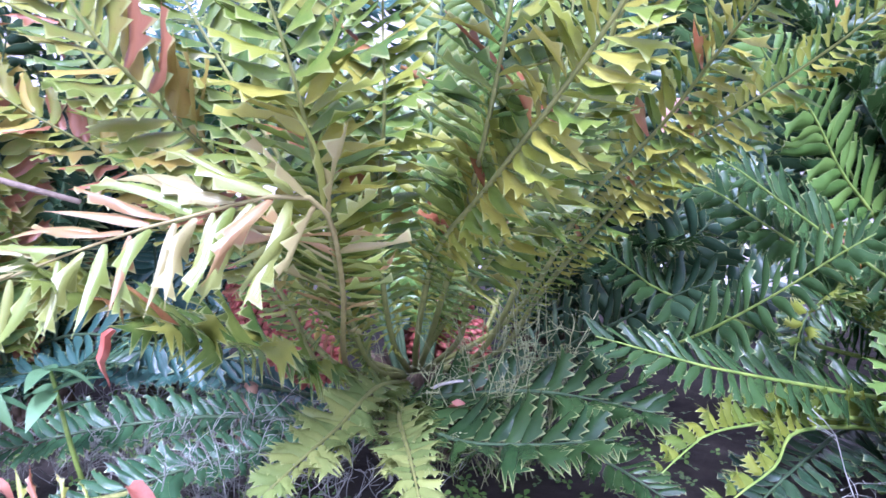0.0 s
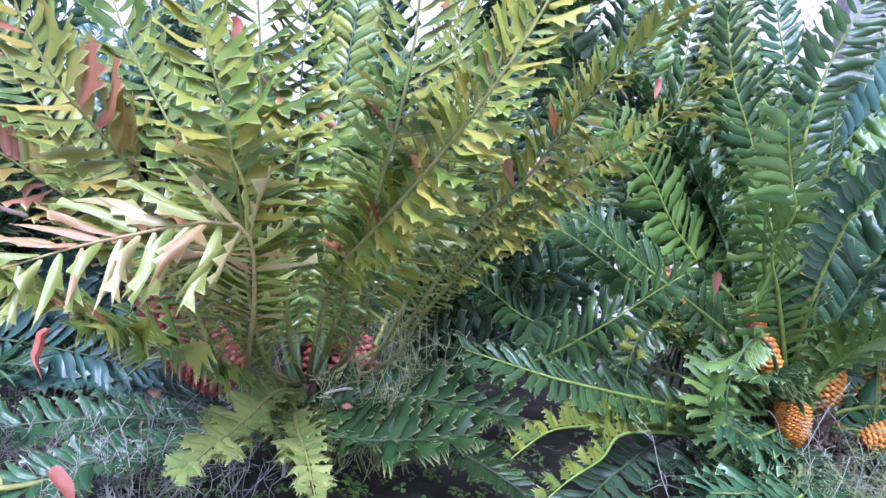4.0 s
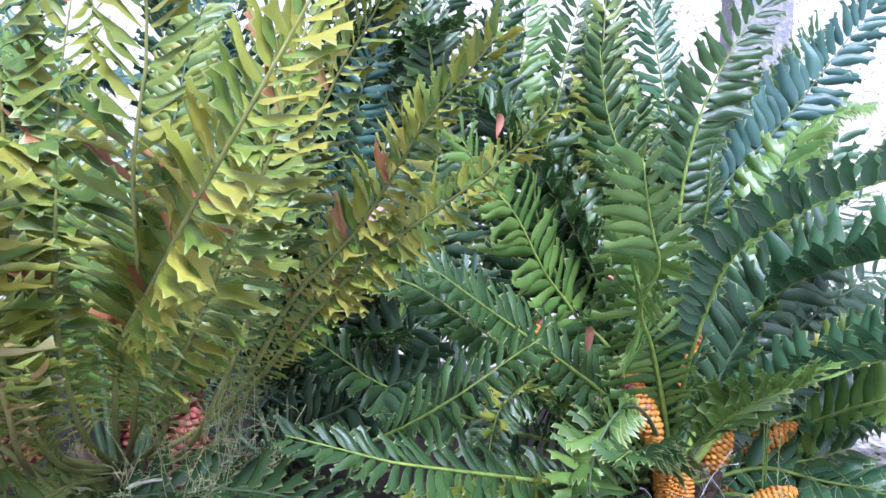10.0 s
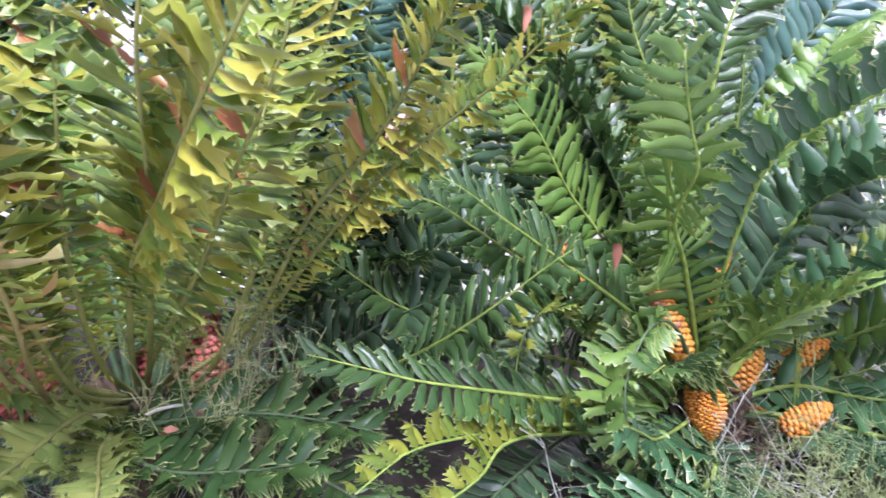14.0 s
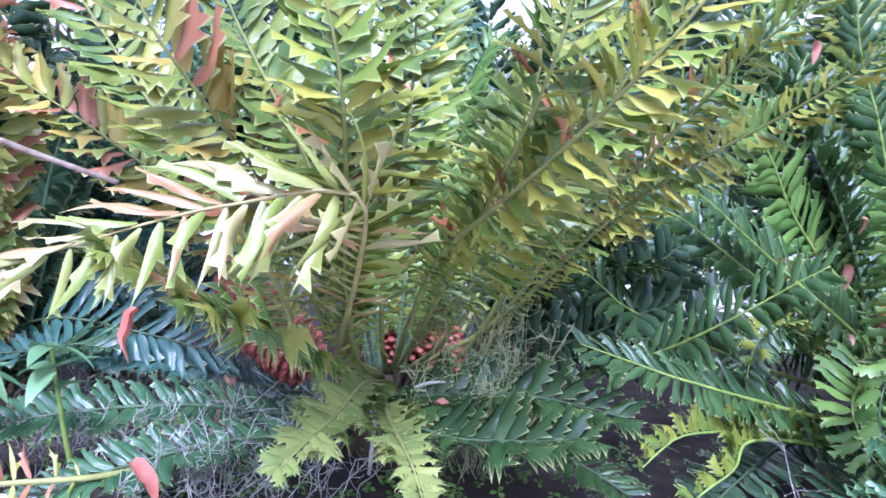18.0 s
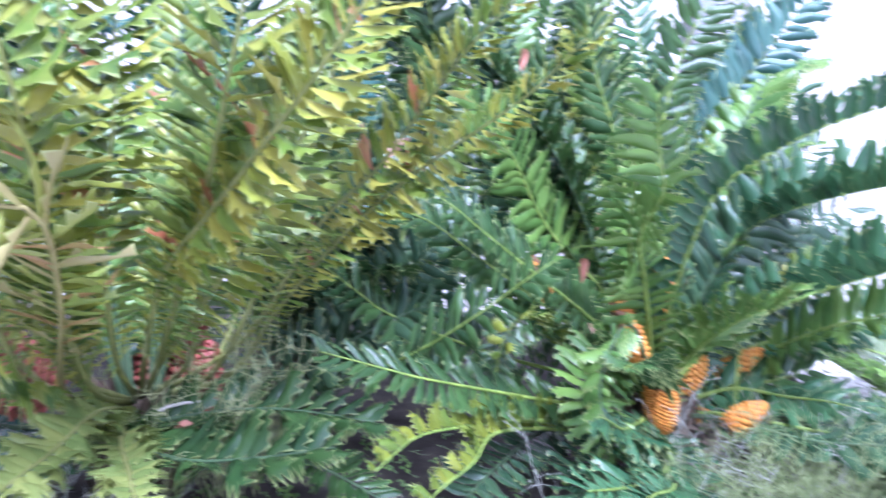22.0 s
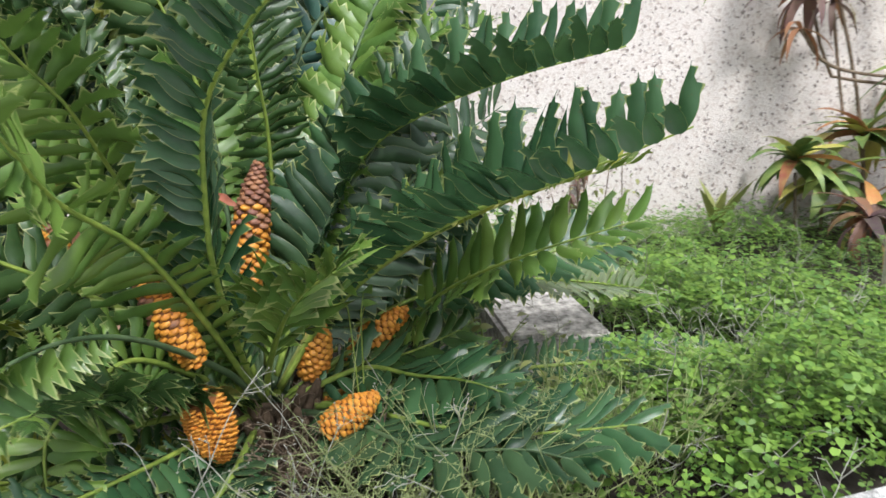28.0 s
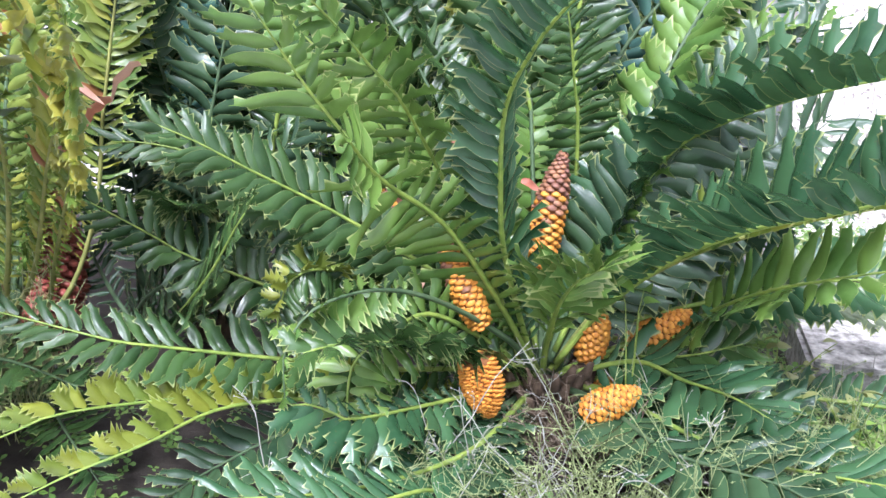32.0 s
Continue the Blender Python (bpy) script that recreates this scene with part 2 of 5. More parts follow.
LEDGE = ledge_material("weathered_white_ledge", 0.62)
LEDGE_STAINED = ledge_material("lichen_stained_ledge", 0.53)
SOIL = plain("bed_soil", (0.024, 0.020, 0.016), (0.07, 0.058, 0.046), 9, 0.95, 40, 0.9)
PAVING = plain("paving", (0.20, 0.19, 0.18), (0.34, 0.33, 0.31), 3, 0.9, 50, 0.4)
BLOCK = plain("mossy_concrete", (0.10, 0.095, 0.08), (0.66, 0.63, 0.58), 30, 0.9, 60, 1.0)


def palm_bark():
    m, nt, b = material("palm_stem", 0.75, 0.3)
    pos = world_coords(nt)
    col = ramp(nt, noise_of(nt, 26.0, 7.0, 0.7, pos), ((0.3, (0.27, 0.25, 0.22)), (0.62, (0.55, 0.52, 0.46))))
    rings = nt.nodes.new("ShaderNodeTexWave")
    rings.bands_direction, rings.wave_profile = "Z", "SAW"
    rings.inputs["Scale"].default_value = 3.4
    rings.inputs["Distortion"].default_value = 3.0
    nt.links.new(pos, rings.inputs["Vector"])
    col = mix(nt, ramp(nt, rings.outputs["Fac"], ((0.0, (0.40, 0.40, 0.40)), (0.07, (0, 0, 0)), (1.0, (0, 0, 0)))), col, (0.26, 0.23, 0.19))
    col = mix(nt, ramp(nt, noise_of(nt, 5.0, 6.0, 0.7, pos), ((0.45, (0, 0, 0)), (0.70, (0.6, 0.6, 0.6)))), col, (0.33, 0.28, 0.22))
    nt.links.new(col, b.inputs["Base Color"])
    bump(nt, b, rings.outputs["Fac"], 0.25, 0.004)
    return m


PALM_BARK = palm_bark()
WEED = leaf_material("weed_leaf", ((0.0, (0.045, 0.125, 0.019)), (1.0, (0.14, 0.26, 0.040))), False, True, 0.5)
CLOVER = leaf_material("clover_leaf", ((0.0, (0.050, 0.140, 0.017)), (1.0, (0.16, 0.29, 0.038))), False, True, 0.5)
BROAD = leaf_material("broad_leaf", ((0.0, (0.06, 0.15, 0.06)), (1.0, (0.11, 0.22, 0.09))), False, False, 0.4)
CORDY = leaf_material("cordyline_leaf", ((0.0, (0.08, 0.17, 0.045)), (0.40, (0.14, 0.24, 0.06)), (0.60, (0.36, 0.38, 0.09)), (0.80, (0.26, 0.09, 0.05)), (0.90, (0.46, 0.22, 0.08))), True, False, 0.45)
WITHER = leaf_material("withered_leaf", ((0.0, (0.07, 0.05, 0.06)), (0.5, (0.17, 0.10, 0.08)), (0.8, (0.30, 0.15, 0.07)), (1.0, (0.10, 0.12, 0.05))), False, False, 0.7)
PALMLEAF = leaf_material("palm_leaf", ((0.0, (0.09, 0.17, 0.05)), (1.0, (0.28, 0.30, 0.09))), False, True, 0.5)
FALLEN = leaf_material("fallen_red_leaf", ((0.0, (0.32, 0.09, 0.05)), (0.6, (0.40, 0.18, 0.11)), (1.0, (0.42, 0.27, 0.19))), False, False, 0.6)


# ---- builders ----
def mesh_from(name, verts, faces, mat, uv=None, smooth=True):
    me = bpy.data.meshes.new(name)
    me.from_pydata([tuple(v) for v in verts], [], faces)
    if uv is not None:
        lay = me.uv_layers.new(name="UVMap")
        loops = np.empty(len(me.loops), dtype=np.int32)
        me.loops.foreach_get("vertex_index", loops)
        lay.data.foreach_set("uv", np.asarray(uv, dtype=np.float32)[loops].ravel())
    me.materials.append(mat)
    if smooth:
        me.polygons.foreach_set("use_smooth", [True] * len(me.polygons))
    me.update()
    return me


def child(name, me, parent, label=""):
    ob = new(name, me)
    ob.parent = parent
    if label:
        ob["label"] = label
    return ob


def curve_points(pts, count):
    """A smooth line through the given points: places and unit directions."""
    p = np.array(pts, float)
    if len(p) == 2:
        p = np.array([p[0], p.mean(0), p[1]])
    ext = np.vstack([2 * p[0] - p[1], p, 2 * p[-1] - p[-2]])
    dense = []
    for i in range(1, len(ext) - 2):
        a, b, c, d = ext[i - 1:i + 3]
        for u in np.linspace(0, 1, 12, endpoint=False):
            dense.append(0.5 * (2 * b + (c - a) * u + (2 * a - 5 * b + 4 * c - d) * u**2 + (3 * b - a - 3 * c + d) * u**3))
    dense = np.array(dense + [p[-1]])
    run = np.r_[0, np.cumsum(np.linalg.norm(np.diff(dense, axis=0), axis=1))]
    at = np.linspace(0, run[-1], count)
    out = np.stack([np.interp(at, run, dense[:, k]) for k in range(3)], 1)
    way = np.gradient(out, axis=0)
    return out, way / np.linalg.norm(way, axis=1)[:, None], run[-1]


def tube(pts, radii, sides=6, count=16):
    """Vertices and faces of a tapered tube along a smooth line."""
    p, w, _ = curve_points(pts, count)
    r = np.interp(np.linspace(0, 1, count), np.linspace(0, 1, len(radii)), radii)
    ref = np.array([0.31, 0.77, 0.55])
    verts, faces = [], []
    for k in range(count):
        a = np.cross(w[k], ref)
        a /= np.linalg.norm(a)
        b = np.cross(w[k], a)
        for s in range(sides):
            ang = 2 * math.pi * s / sides
            verts.append(p[k] + r[k] * (math.cos(ang) * a + math.sin(ang) * b))
    for k in range(count - 1):
        for s in range(sides):
            t = (s + 1) % sides
            faces.append((k * sides + s, k * sides + t, (k + 1) * sides + t, (k + 1) * sides + s))
    faces.append(tuple(range(sides))[::-1])
    faces.append(tuple((count - 1) * sides + s for s in range(sides)))
    return verts, faces


class Pile:
    """Collects many small pieces into one mesh."""
    def __init__(self):
        self.v, self.f, self.uv, self.n = [], [], [], 0

    def add(self, verts, faces, uv=None):
        self.v.append(np.asarray(verts, float))
        self.f += [tuple(i + self.n for i in f) for f in faces]
        self.uv.append(np.asarray(uv, float) if uv is not None else np.zeros((len(verts), 2)))
        self.n += len(verts)

    def mesh(self, name, mat):
        return mesh_from(name, np.vstack(self.v), self.f, mat, np.vstack(self.uv))


ROWS = (0, 0.04, 0.12, 0.23, 0.34, 0.45, 0.56, 0.66, 0.76, 0.85, 0.93, 1.0, 1.07)


def leaflet_shape(rng, wide=0.158, peak=0.32, end=1.6, lower=(0.3, 0.05, 0.09), upper=(0.1, 0.04, 0.07), first=4, bow=(0.0, 0.2), twist=0.4, cup=0.34, sway=0.06):
    """One cycad leaflet, 1 long along x: a leathery blade, widest at peak, that runs out into a spine.
    lower, upper: how often a row of that margin carries a spiny lobe, and its least and greatest size."""
    wide *= rng.uniform(0.9, 1.1)
    b, tw, sw = rng.uniform(*bow), rng.uniform(-twist, twist), rng.uniform(-sway, sway)
    wave, phase = rng.uniform(0.012, 0.045), rng.uniform(0, 6)
    verts, uv, faces = [], [], []

    def at(x, y, lift=0.0):
        z = -b * x * x - cup * y * y / wide - abs(y) * 0.10 + wave * math.sin(7 * x + phase) * (y / wide) + lift
        a = tw * x
        verts.append((x, y * math.cos(a) - z * math.sin(a) + sw * math.sin(math.pi * x), y * math.sin(a) + z * math.cos(a)))
    last = [0, 0]
    for i, s in enumerate(ROWS):
        if s < peak:
            w = 0.35 + 0.65 * math.sin(0.5 * math.pi * s / peak)
        else:
            w = max(0.0, 1 - ((min(s, 1.0) - peak) / (1 - peak)) ** end) + 0.05
        w = 0.004 if i == len(ROWS) - 1 else w * wide
        tooth = [0.0, 0.0]
        for side, (often, least, most) in enumerate((lower, upper)):
            if first <= i <= len(ROWS) - 3 and i - last[side] > 1 and rng.random() < often:
                tooth[side], last[side] = rng.uniform(least, most), i
        lift = [rng.uniform(-0.4, 0.5) * k for k in tooth]
        at(s + 0.8 * tooth[0], -w - tooth[0], lift[0])
        at(s + 0.15 * tooth[0], -0.6 * w - 0.1 * tooth[0])
        at(s, 0)
        at(s + 0.15 * tooth[1], 0.6 * w + 0.1 * tooth[1])
        at(s + 0.8 * tooth[1], w + tooth[1], lift[1])
        uv += [(s, -1.15 if tooth[0] else -1), (s, -0.6), (s, 0), (s, 0.6), (s, 1.15 if tooth[1] else 1)]
    for i in range(len(ROWS) - 1):
        for k in range(4):
            q = 5 * i + k
            faces.append((q, q + 1, q + 6, q + 5))
    return np.array(verts), faces, np.array(uv)


def mirrored(shape):
    """The same blade for the other side of the stalk."""
    v, f, uv = shape
    return v * (1, -1, 1), [q[::-1] for q in f], uv


rng = random.Random(4)
FORMS = {
    "broad": [leaflet_shape(rng, 0.138, 0.27, 1.8, (0.6, 0.07, 0.15), (0.35, 0.05, 0.11), 7) for _ in range(14)],
    "strap": [leaflet_shape(rng, 0.155, 0.25, 2.1, (0.5, 0.05, 0.12), (0.3, 0.04, 0.08), 7, (0.0, 0.2), 0.3, 0.25) for _ in range(10)],
    "slim": [leaflet_shape(rng, 0.070, 0.25, 1.7, (0.35, 0.06, 0.13), (0.2, 0.04, 0.10), 4, (-0.05, 0.35), 0.7, 0.35, 0.12) for _ in range(12)],
    "curled": [leaflet_shape(rng, 0.125, 0.28, 1.7, (0.38, 0.05, 0.12), (0.25, 0.04, 0.10), 4, (-0.25, 0.1), 0.55, 0.40, 0.10) for _ in range(18)],
    "holly": [leaflet_shape(rng, 0.20, 0.32, 1.8, (0.85, 0.13, 0.26), (0.6, 0.08, 0.18), 3, (-0.2, 0.35), 0.6, 0.35) for _ in range(10)],
}
KINDS = {(name, side): shapes if side > 0 else [mirrored(q) for q in shapes] for name, shapes in FORMS.items() for side in (-1, 1)}
FROND_MESHES = {}


def leaflet_mesh(kind, side, k, pal):
    key = (kind, side, k, pal)
    if key not in FROND_MESHES:
        v, f, uv = KINDS[kind, side][k]
        FROND_MESHES[key] = mesh_from("leaflet", v, f, LEAF[pal, False], uv)
    return FROND_MESHES[key]


singles = {}


def frond(plant, pal, length, facing, pts, tw=15, fwd=25, v=10, single=False, bare=0.12, kind="broad", pitch=0.25, sides=(-1, 1), part_size=(1, 1), stalk_kind="", thick=0.0, shelf=None):
    """A pinnate cycad leaf: a stalk along pts and two rows of spiny leaflets. facing: where its upper side looks;
    tw: how far the blades turn out of the leaf's plane; fwd: how far they lean to the tip; v: how far they rise
    (v and fwd may differ for the two rows); part_size: the blades' length in each row;
    shelf: where the blades' own faces look, when they lie over one another like louvres."""
    r = random.Random(hash_of(pts))
    crown = CROWNS.get(plant.name)
    if crown is not None and 0.06 < np.linalg.norm(np.array(pts[0]) - crown) < 0.5:
        first = 0.75 * np.array(crown) + 0.25 * np.array(pts[0])
        pts = [tuple(first)] + list(pts)
    count = 24
    p, w, run = curve_points(pts, count)
    warm = {"bleached": "brown", "rusty": "warm", "yellow": "warm", "olive": "warm", "pale": "warm", "blue": "dull", "dark": "dull", "teal": "green"}
    thick = thick or (0.0075 if run > 0.6 else 0.0062)
    pairs = max(8, round(run * (1 - bare) / (pitch * length)))
    sv, sf = tube(pts, (thick * 1.25, thick, thick * 0.75, thick * 0.45, thick * 0.2), 6, 28)
    stalk = child("frond", mesh_from("frond", sv, sf, RACHIS[stalk_kind or warm.get(pal, "green")]), plant)
    single = single and singles.get(plant.name, 0) + 2 * pairs <= 330
    if single:
        singles[plant.name] = singles.get(plant.name, 0) + 2 * pairs
    pile = Pile()
    up = Vector(facing).normalized()
    for side in sides:
        row = 0 if side < 0 else 1
        shapes = KINDS[kind, side]
        fwd_row = fwd[row] if isinstance(fwd, tuple) else fwd
        v_row = v[row] if isinstance(v, tuple) else v
        for k in range(pairs):
            u = bare + (1 - bare) * (k + 0.5 + r.uniform(-0.18, 0.18)) / pairs
            i = u * (count - 1)
            a = int(min(i, count - 2))
            g = i - a
            place = Vector(p[a] * (1 - g) + p[a + 1] * g)
            t = Vector(w[a] * (1 - g) + w[a + 1] * g).normalized()
            n = (up - t * up.dot(t)).normalized()
            out = t.cross(n) * side
            tip = u ** 6
            grow = min(1, max(0, u - bare) / (0.38 if kind == "curled" else 0.18))
            size = length * part_size[row] * ((0.2 if kind == "curled" else 0.4) + (0.8 if kind == "curled" else 0.6) * grow) * (1 - 0.42 * max(0, (u - 0.70) / 0.30)) * r.uniform(0.9, 1.1)
            lean = radians(fwd_row + r.uniform(-6, 6) + 34 * tip)
            x = out * math.cos(lean) + t * math.sin(lean)
            rise = radians(v_row + r.uniform(-7, 7))
            x = (x * math.cos(rise) + n * math.sin(rise)).normalized()
            turn = radians(tw + r.uniform(-1, 1) * (16 if kind == "curled" else 9))
            y = t * math.cos(turn) + n * math.sin(turn)
            if shelf:
                y = Vector(shelf).cross(x).normalized()
                y = y if y.dot(t) > 0 else -y
                y = y * math.cos(turn) + x.cross(y) * math.sin(turn)
            y = (y - x * y.dot(x)).normalized() * side
            z = x.cross(y)
            width = size * r.uniform(0.9, 1.15) * (0.55 + 0.45 * grow if kind == "curled" else 1)
            m = Matrix((x * size, y * width, z * size)).transposed().to_4x4()
            m.translation = place + out * thick * 0.6
            pick = r.randrange(len(shapes))
            if single:
                ob = child("leaflet", leaflet_mesh(kind, side, pick, pal), stalk)
                ob.matrix_basis = m
            else:
                vv, ff, uv = shapes[pick]
                mm = np.array(m)
                pile.add(vv @ mm[:3, :3].T + mm[:3, 3], ff, uv)
    if not single:
        lv = child("foliage", pile.mesh("foliage", LEAF[pal, True]), stalk)
        tagged(lv, kind="stuff")
    return stalk


def hash_of(pts):
    return int(sum(abs(c) * (7919 + 104 * i) for i, p in enumerate(pts) for c in p) * 100) % 1000003


# ---- structure ----
def sheet(name, size, cuts, mat, height):
    n = cuts + 1
    xs, ys = np.linspace(size[0], size[1], n), np.linspace(size[2], size[3], n)
    verts = [(x, y, height(x, y)) for y in ys for x in xs]
    faces = [(j * n + i, j * n + i + 1, (j + 1) * n + i + 1, (j + 1) * n + i) for j in range(cuts) for i in range(cuts)]
    return new(name, mesh_from(name, verts, faces, mat))


def box(name, size, mat, bevel=0.01):
    bm = bmesh.new()
    bmesh.ops.create_cube(bm, size=1)
    bmesh.ops.scale(bm, vec=size, verts=bm.verts)
    if bevel:
        bmesh.ops.bevel(bm, geom=bm.edges[:], offset=bevel, segments=2, affect="EDGES")
    me = bpy.data.meshes.new(name)
    bm.to_mesh(me)
    bm.free()
    me.materials.append(mat)
    return me


def bed_height(x, y):
    return 0.60 + 0.03 * max(0.0, y - 1.35) + 0.03 * noise.noise((x * 2.1, y * 2.1, 0)) + 0.012 * noise.noise((x * 9, y * 9, 3))


tagged(sheet("ground", (-400, 400, -400, 400), 8, PAVING, lambda x, y: 0.0), "grey paving in front of the planter", "ground", kind="structure")

# back wall: from left behind the plants to the front right
WALL_AT, WALL_TURN = Vector((3.05, 3.97, 0)), -20.0
wall_pose = Matrix.Translation(WALL_AT) @ pose(0, 0, 0, 0, 0, WALL_TURN)
back_wall = new("wall_back", box("wall_back", (26.0, 0.2, 3.6), STUCCO, 0.004))
back_wall.matrix_world = wall_pose @ Matrix.Translation((-4.0, 0.1, 1.8))
tagged(back_wall, "white pebble-dashed garden wall behind the plants", "wall", kind="structure")
coping = new("wall_coping", box("wall_coping", (26.0, 0.27, 0.07), STUCCO, 0.01))
coping.matrix_world = wall_pose @ Matrix.Translation((-4.0, 0.1, 3.635))
tagged(coping, "plain white coping along the wall top", "coping", kind="structure")
# pier and its band are coloured grey to stand for shade
pier = new("wall_pier", box("wall_pier", (0.26, 0.22, 3.6), SHADED_RENDER, 0.006))
pier.matrix_world = Matrix.Translation((2.427, 2.931, 1.8)) @ pose(0, 0, 0, 0, 0, WALL_TURN)
tagged(pier, "pebble-dashed pier in front of the wall, its shade put into grey", "pier", kind="structure")

pier_cap = child("coping_band", box("coping_band", (0.30, 0.26, 0.05), SHADED_RENDER, 0.006), pier)
pier_cap.matrix_local = Matrix.Translation((0, 0, 1.79))


def bed_sheet(cuts=120):
    """Soil between the planter walls and the garden wall."""
    c, s = math.cos(radians(8.5)), math.sin(radians(8.5))
    verts = []
    for i in range(cuts + 1):
        lx = -3.6 + 12.1 * i / cuts
        far = 3.0
        for _ in range(12):
            x, y = lx * c + far * s, 1.39 - lx * s + far * c
            far += 0.8 * (3.97 - 0.364 * (x - 3.05) + 0.05 - y)
        for k in range(cuts + 1):
            ly = -0.25 + (far + 0.25) * k / cuts
            x, y = lx * c + ly * s, 1.39 - lx * s + ly * c
            verts.append((x, y, bed_height(x, y)))
    n = cuts + 1
    faces = [(i * n + k, (i + 1) * n + k, (i + 1) * n + k + 1, i * n + k + 1) for i in range(cuts) for k in range(cuts)]
    return new("planting_bed", mesh_from("planting_bed", verts, faces, SOIL))


tagged(bed_sheet(), "dark bare soil of the raised planting bed", "soil", kind="structure")

# front planter wall with its cap, in slabs
LEDGE_AT, LEDGE_TURN, LEDGE_TOP = Vector((0, 1.39, 0)), -8.5, 0.70
ledge_pose = Matrix.Translation(LEDGE_AT) @ pose(0, 0, 0, 0, 0, LEDGE_TURN)
planter = new("wall_planter", box("wall_planter", (12.6, 0.36, 0.64), STUCCO, 0.006))
planter.matrix_world = ledge_pose @ Matrix.Translation((2.45, -0.22, 0.32))
tagged(planter, "low pebble-dashed planter wall", "wall", kind="structure")
cap = new("planter_cap")
tagged(cap, "stained white cap slabs on the planter wall", "ledge", kind="structure")
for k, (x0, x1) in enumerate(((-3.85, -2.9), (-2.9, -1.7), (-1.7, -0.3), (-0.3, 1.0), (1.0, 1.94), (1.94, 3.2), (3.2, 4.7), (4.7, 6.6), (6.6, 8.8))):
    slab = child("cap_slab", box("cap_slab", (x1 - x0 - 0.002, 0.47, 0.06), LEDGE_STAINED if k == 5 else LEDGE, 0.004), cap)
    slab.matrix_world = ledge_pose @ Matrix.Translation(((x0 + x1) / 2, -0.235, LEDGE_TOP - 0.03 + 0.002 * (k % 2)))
side = new("wall_planter_side", box("wall_planter_side", (0.30, 4.48, 0.64), STUCCO, 0.006))
side.matrix_world = ledge_pose @ Matrix.Translation((-3.67, 2.2, 0.32))
tagged(side, "low planter wall running back to the garden wall", "wall", kind="structure")
side_cap = new("planter_side_cap", box("planter_side_cap", (0.36, 4.48, 0.06), LEDGE, 0.008))
side_cap.matrix_world = ledge_pose @ Matrix.Translation((-3.67, 2.25, LEDGE_TOP - 0.03))
tagged(side_cap, "stained white cap of the planter's side wall", "ledge", kind="structure")


# ---- cycads ----
CROWNS = {"cycad": None}


def cycad(name_label, base, height, radius, group="cycads in the planting bed"):
    ob = new("cycad")
    tagged(ob, name_label, "cycad", group)
    CROWNS[ob.name] = np.array((base[0], base[1], base[2] + height))
    v, f = tube([base, (base[0], base[1], base[2] + height * 0.6), (base[0], base[1], base[2] + height)], (radius * 1.1, radius, radius * 0.7), 12, 8)
    stem = child("trunk", mesh_from("trunk", v, f, BARK), ob, "stout brown trunk covered with old leaf bases")
    # old leaf bases, in a spiral
    for k in range(70):
        a, h = k * 2.4, height * (0.05 + 0.95 * k / 70)
        o = Vector((math.cos(a), math.sin(a), 0.35))
        c = Vector(base) + Vector((0, 0, h)) + o * radius * 0.8
        vv, ff = tube([c, c + o * 0.03 + Vector((0, 0, 0.02)), c + o * 0.045 + Vector((0, 0, 0.05))], (0.022, 0.018, 0.008), 5, 4)
        child("leaf_base", mesh_from("leaf_base", vv, ff, BARK), stem)
    return ob


cycad_a = cycad("yellowing cycad with spiny leaves and red cones", (-0.10, 2.15, 0.60), 0.22, 0.13)
cycad_b = cycad("dark green cycad with spiny leaves and orange cones", (1.52, 1.97, 0.60), 0.17, 0.12)
cycad_c = cycad("bluish cycad behind the others, leaves coloured dark for shade", (0.38, 2.75, 0.62), 0.16, 0.11)
cycad_d = cycad("shaded cycad with some rusty leaves beside the side wall", (-1.05, 2.65, 0.62), 0.12, 0.11)
cycad_f = cycad("olive cycad with rusty leaves at the far end of the bed", (-2.0, 2.45, 0.61), 0.14, 0.11)
cycad_e = cycad("small bluish cycad with rusty tips by the side wall", (-1.28, 2.2, 0.61), 0.10, 0.09)

frond(cycad_a, 'bleached', 0.165, (0, -0.9, 0.35), [(-0.25, 1.8, 0.95), (-0.21, 1.42, 1.23), (-0.2, 1.14, 1.4), (-0.28, 1.1, 1.42), (-0.36, 1.12, 1.4), (-0.51, 1.08, 1.36), (-0.74, 1.0, 1.27)], tw=20, fwd=(20, 50), v=12, single=True, bare=0.3, kind='slim', pitch=0.2)
frond(cycad_a, 'rusty', 0.159, (0.2, -0.9, 0.3), [(-0.27, 1.85, 1.01), (-0.42, 1.55, 1.4), (-0.52, 1.35, 1.57), (-0.59, 1.25, 1.68), (-0.65, 1.2, 1.82), (-0.66, 1.15, 1.96)], tw=0, fwd=42, v=6, single=True, bare=0.16, kind='curled', pitch=0.2, shelf=(0, -0.5, 0.87))
frond(cycad_a, 'yellow', 0.154, (0, -0.9, 0.3), [(-0.23, 1.82, 1.0), (-0.24, 1.35, 1.44), (-0.26, 1.2, 1.64), (-0.3, 1.15, 1.79), (-0.33, 1.1, 1.94)], tw=0, fwd=27, v=6, single=True, bare=0.16, kind='curled', pitch=0.2, shelf=(0, -0.5, 0.87))
frond(cycad_a, 'olive', 0.154, (0, -0.9, 0.3), [(-0.22, 1.86, 0.99), (-0.22, 1.5, 1.44), (-0.21, 1.4, 1.71), (-0.22, 1.35, 1.93), (-0.24, 1.3, 2.12)], tw=0, fwd=27, v=6, bare=0.16, kind='curled', pitch=0.2, shelf=(0, -0.5, 0.87))
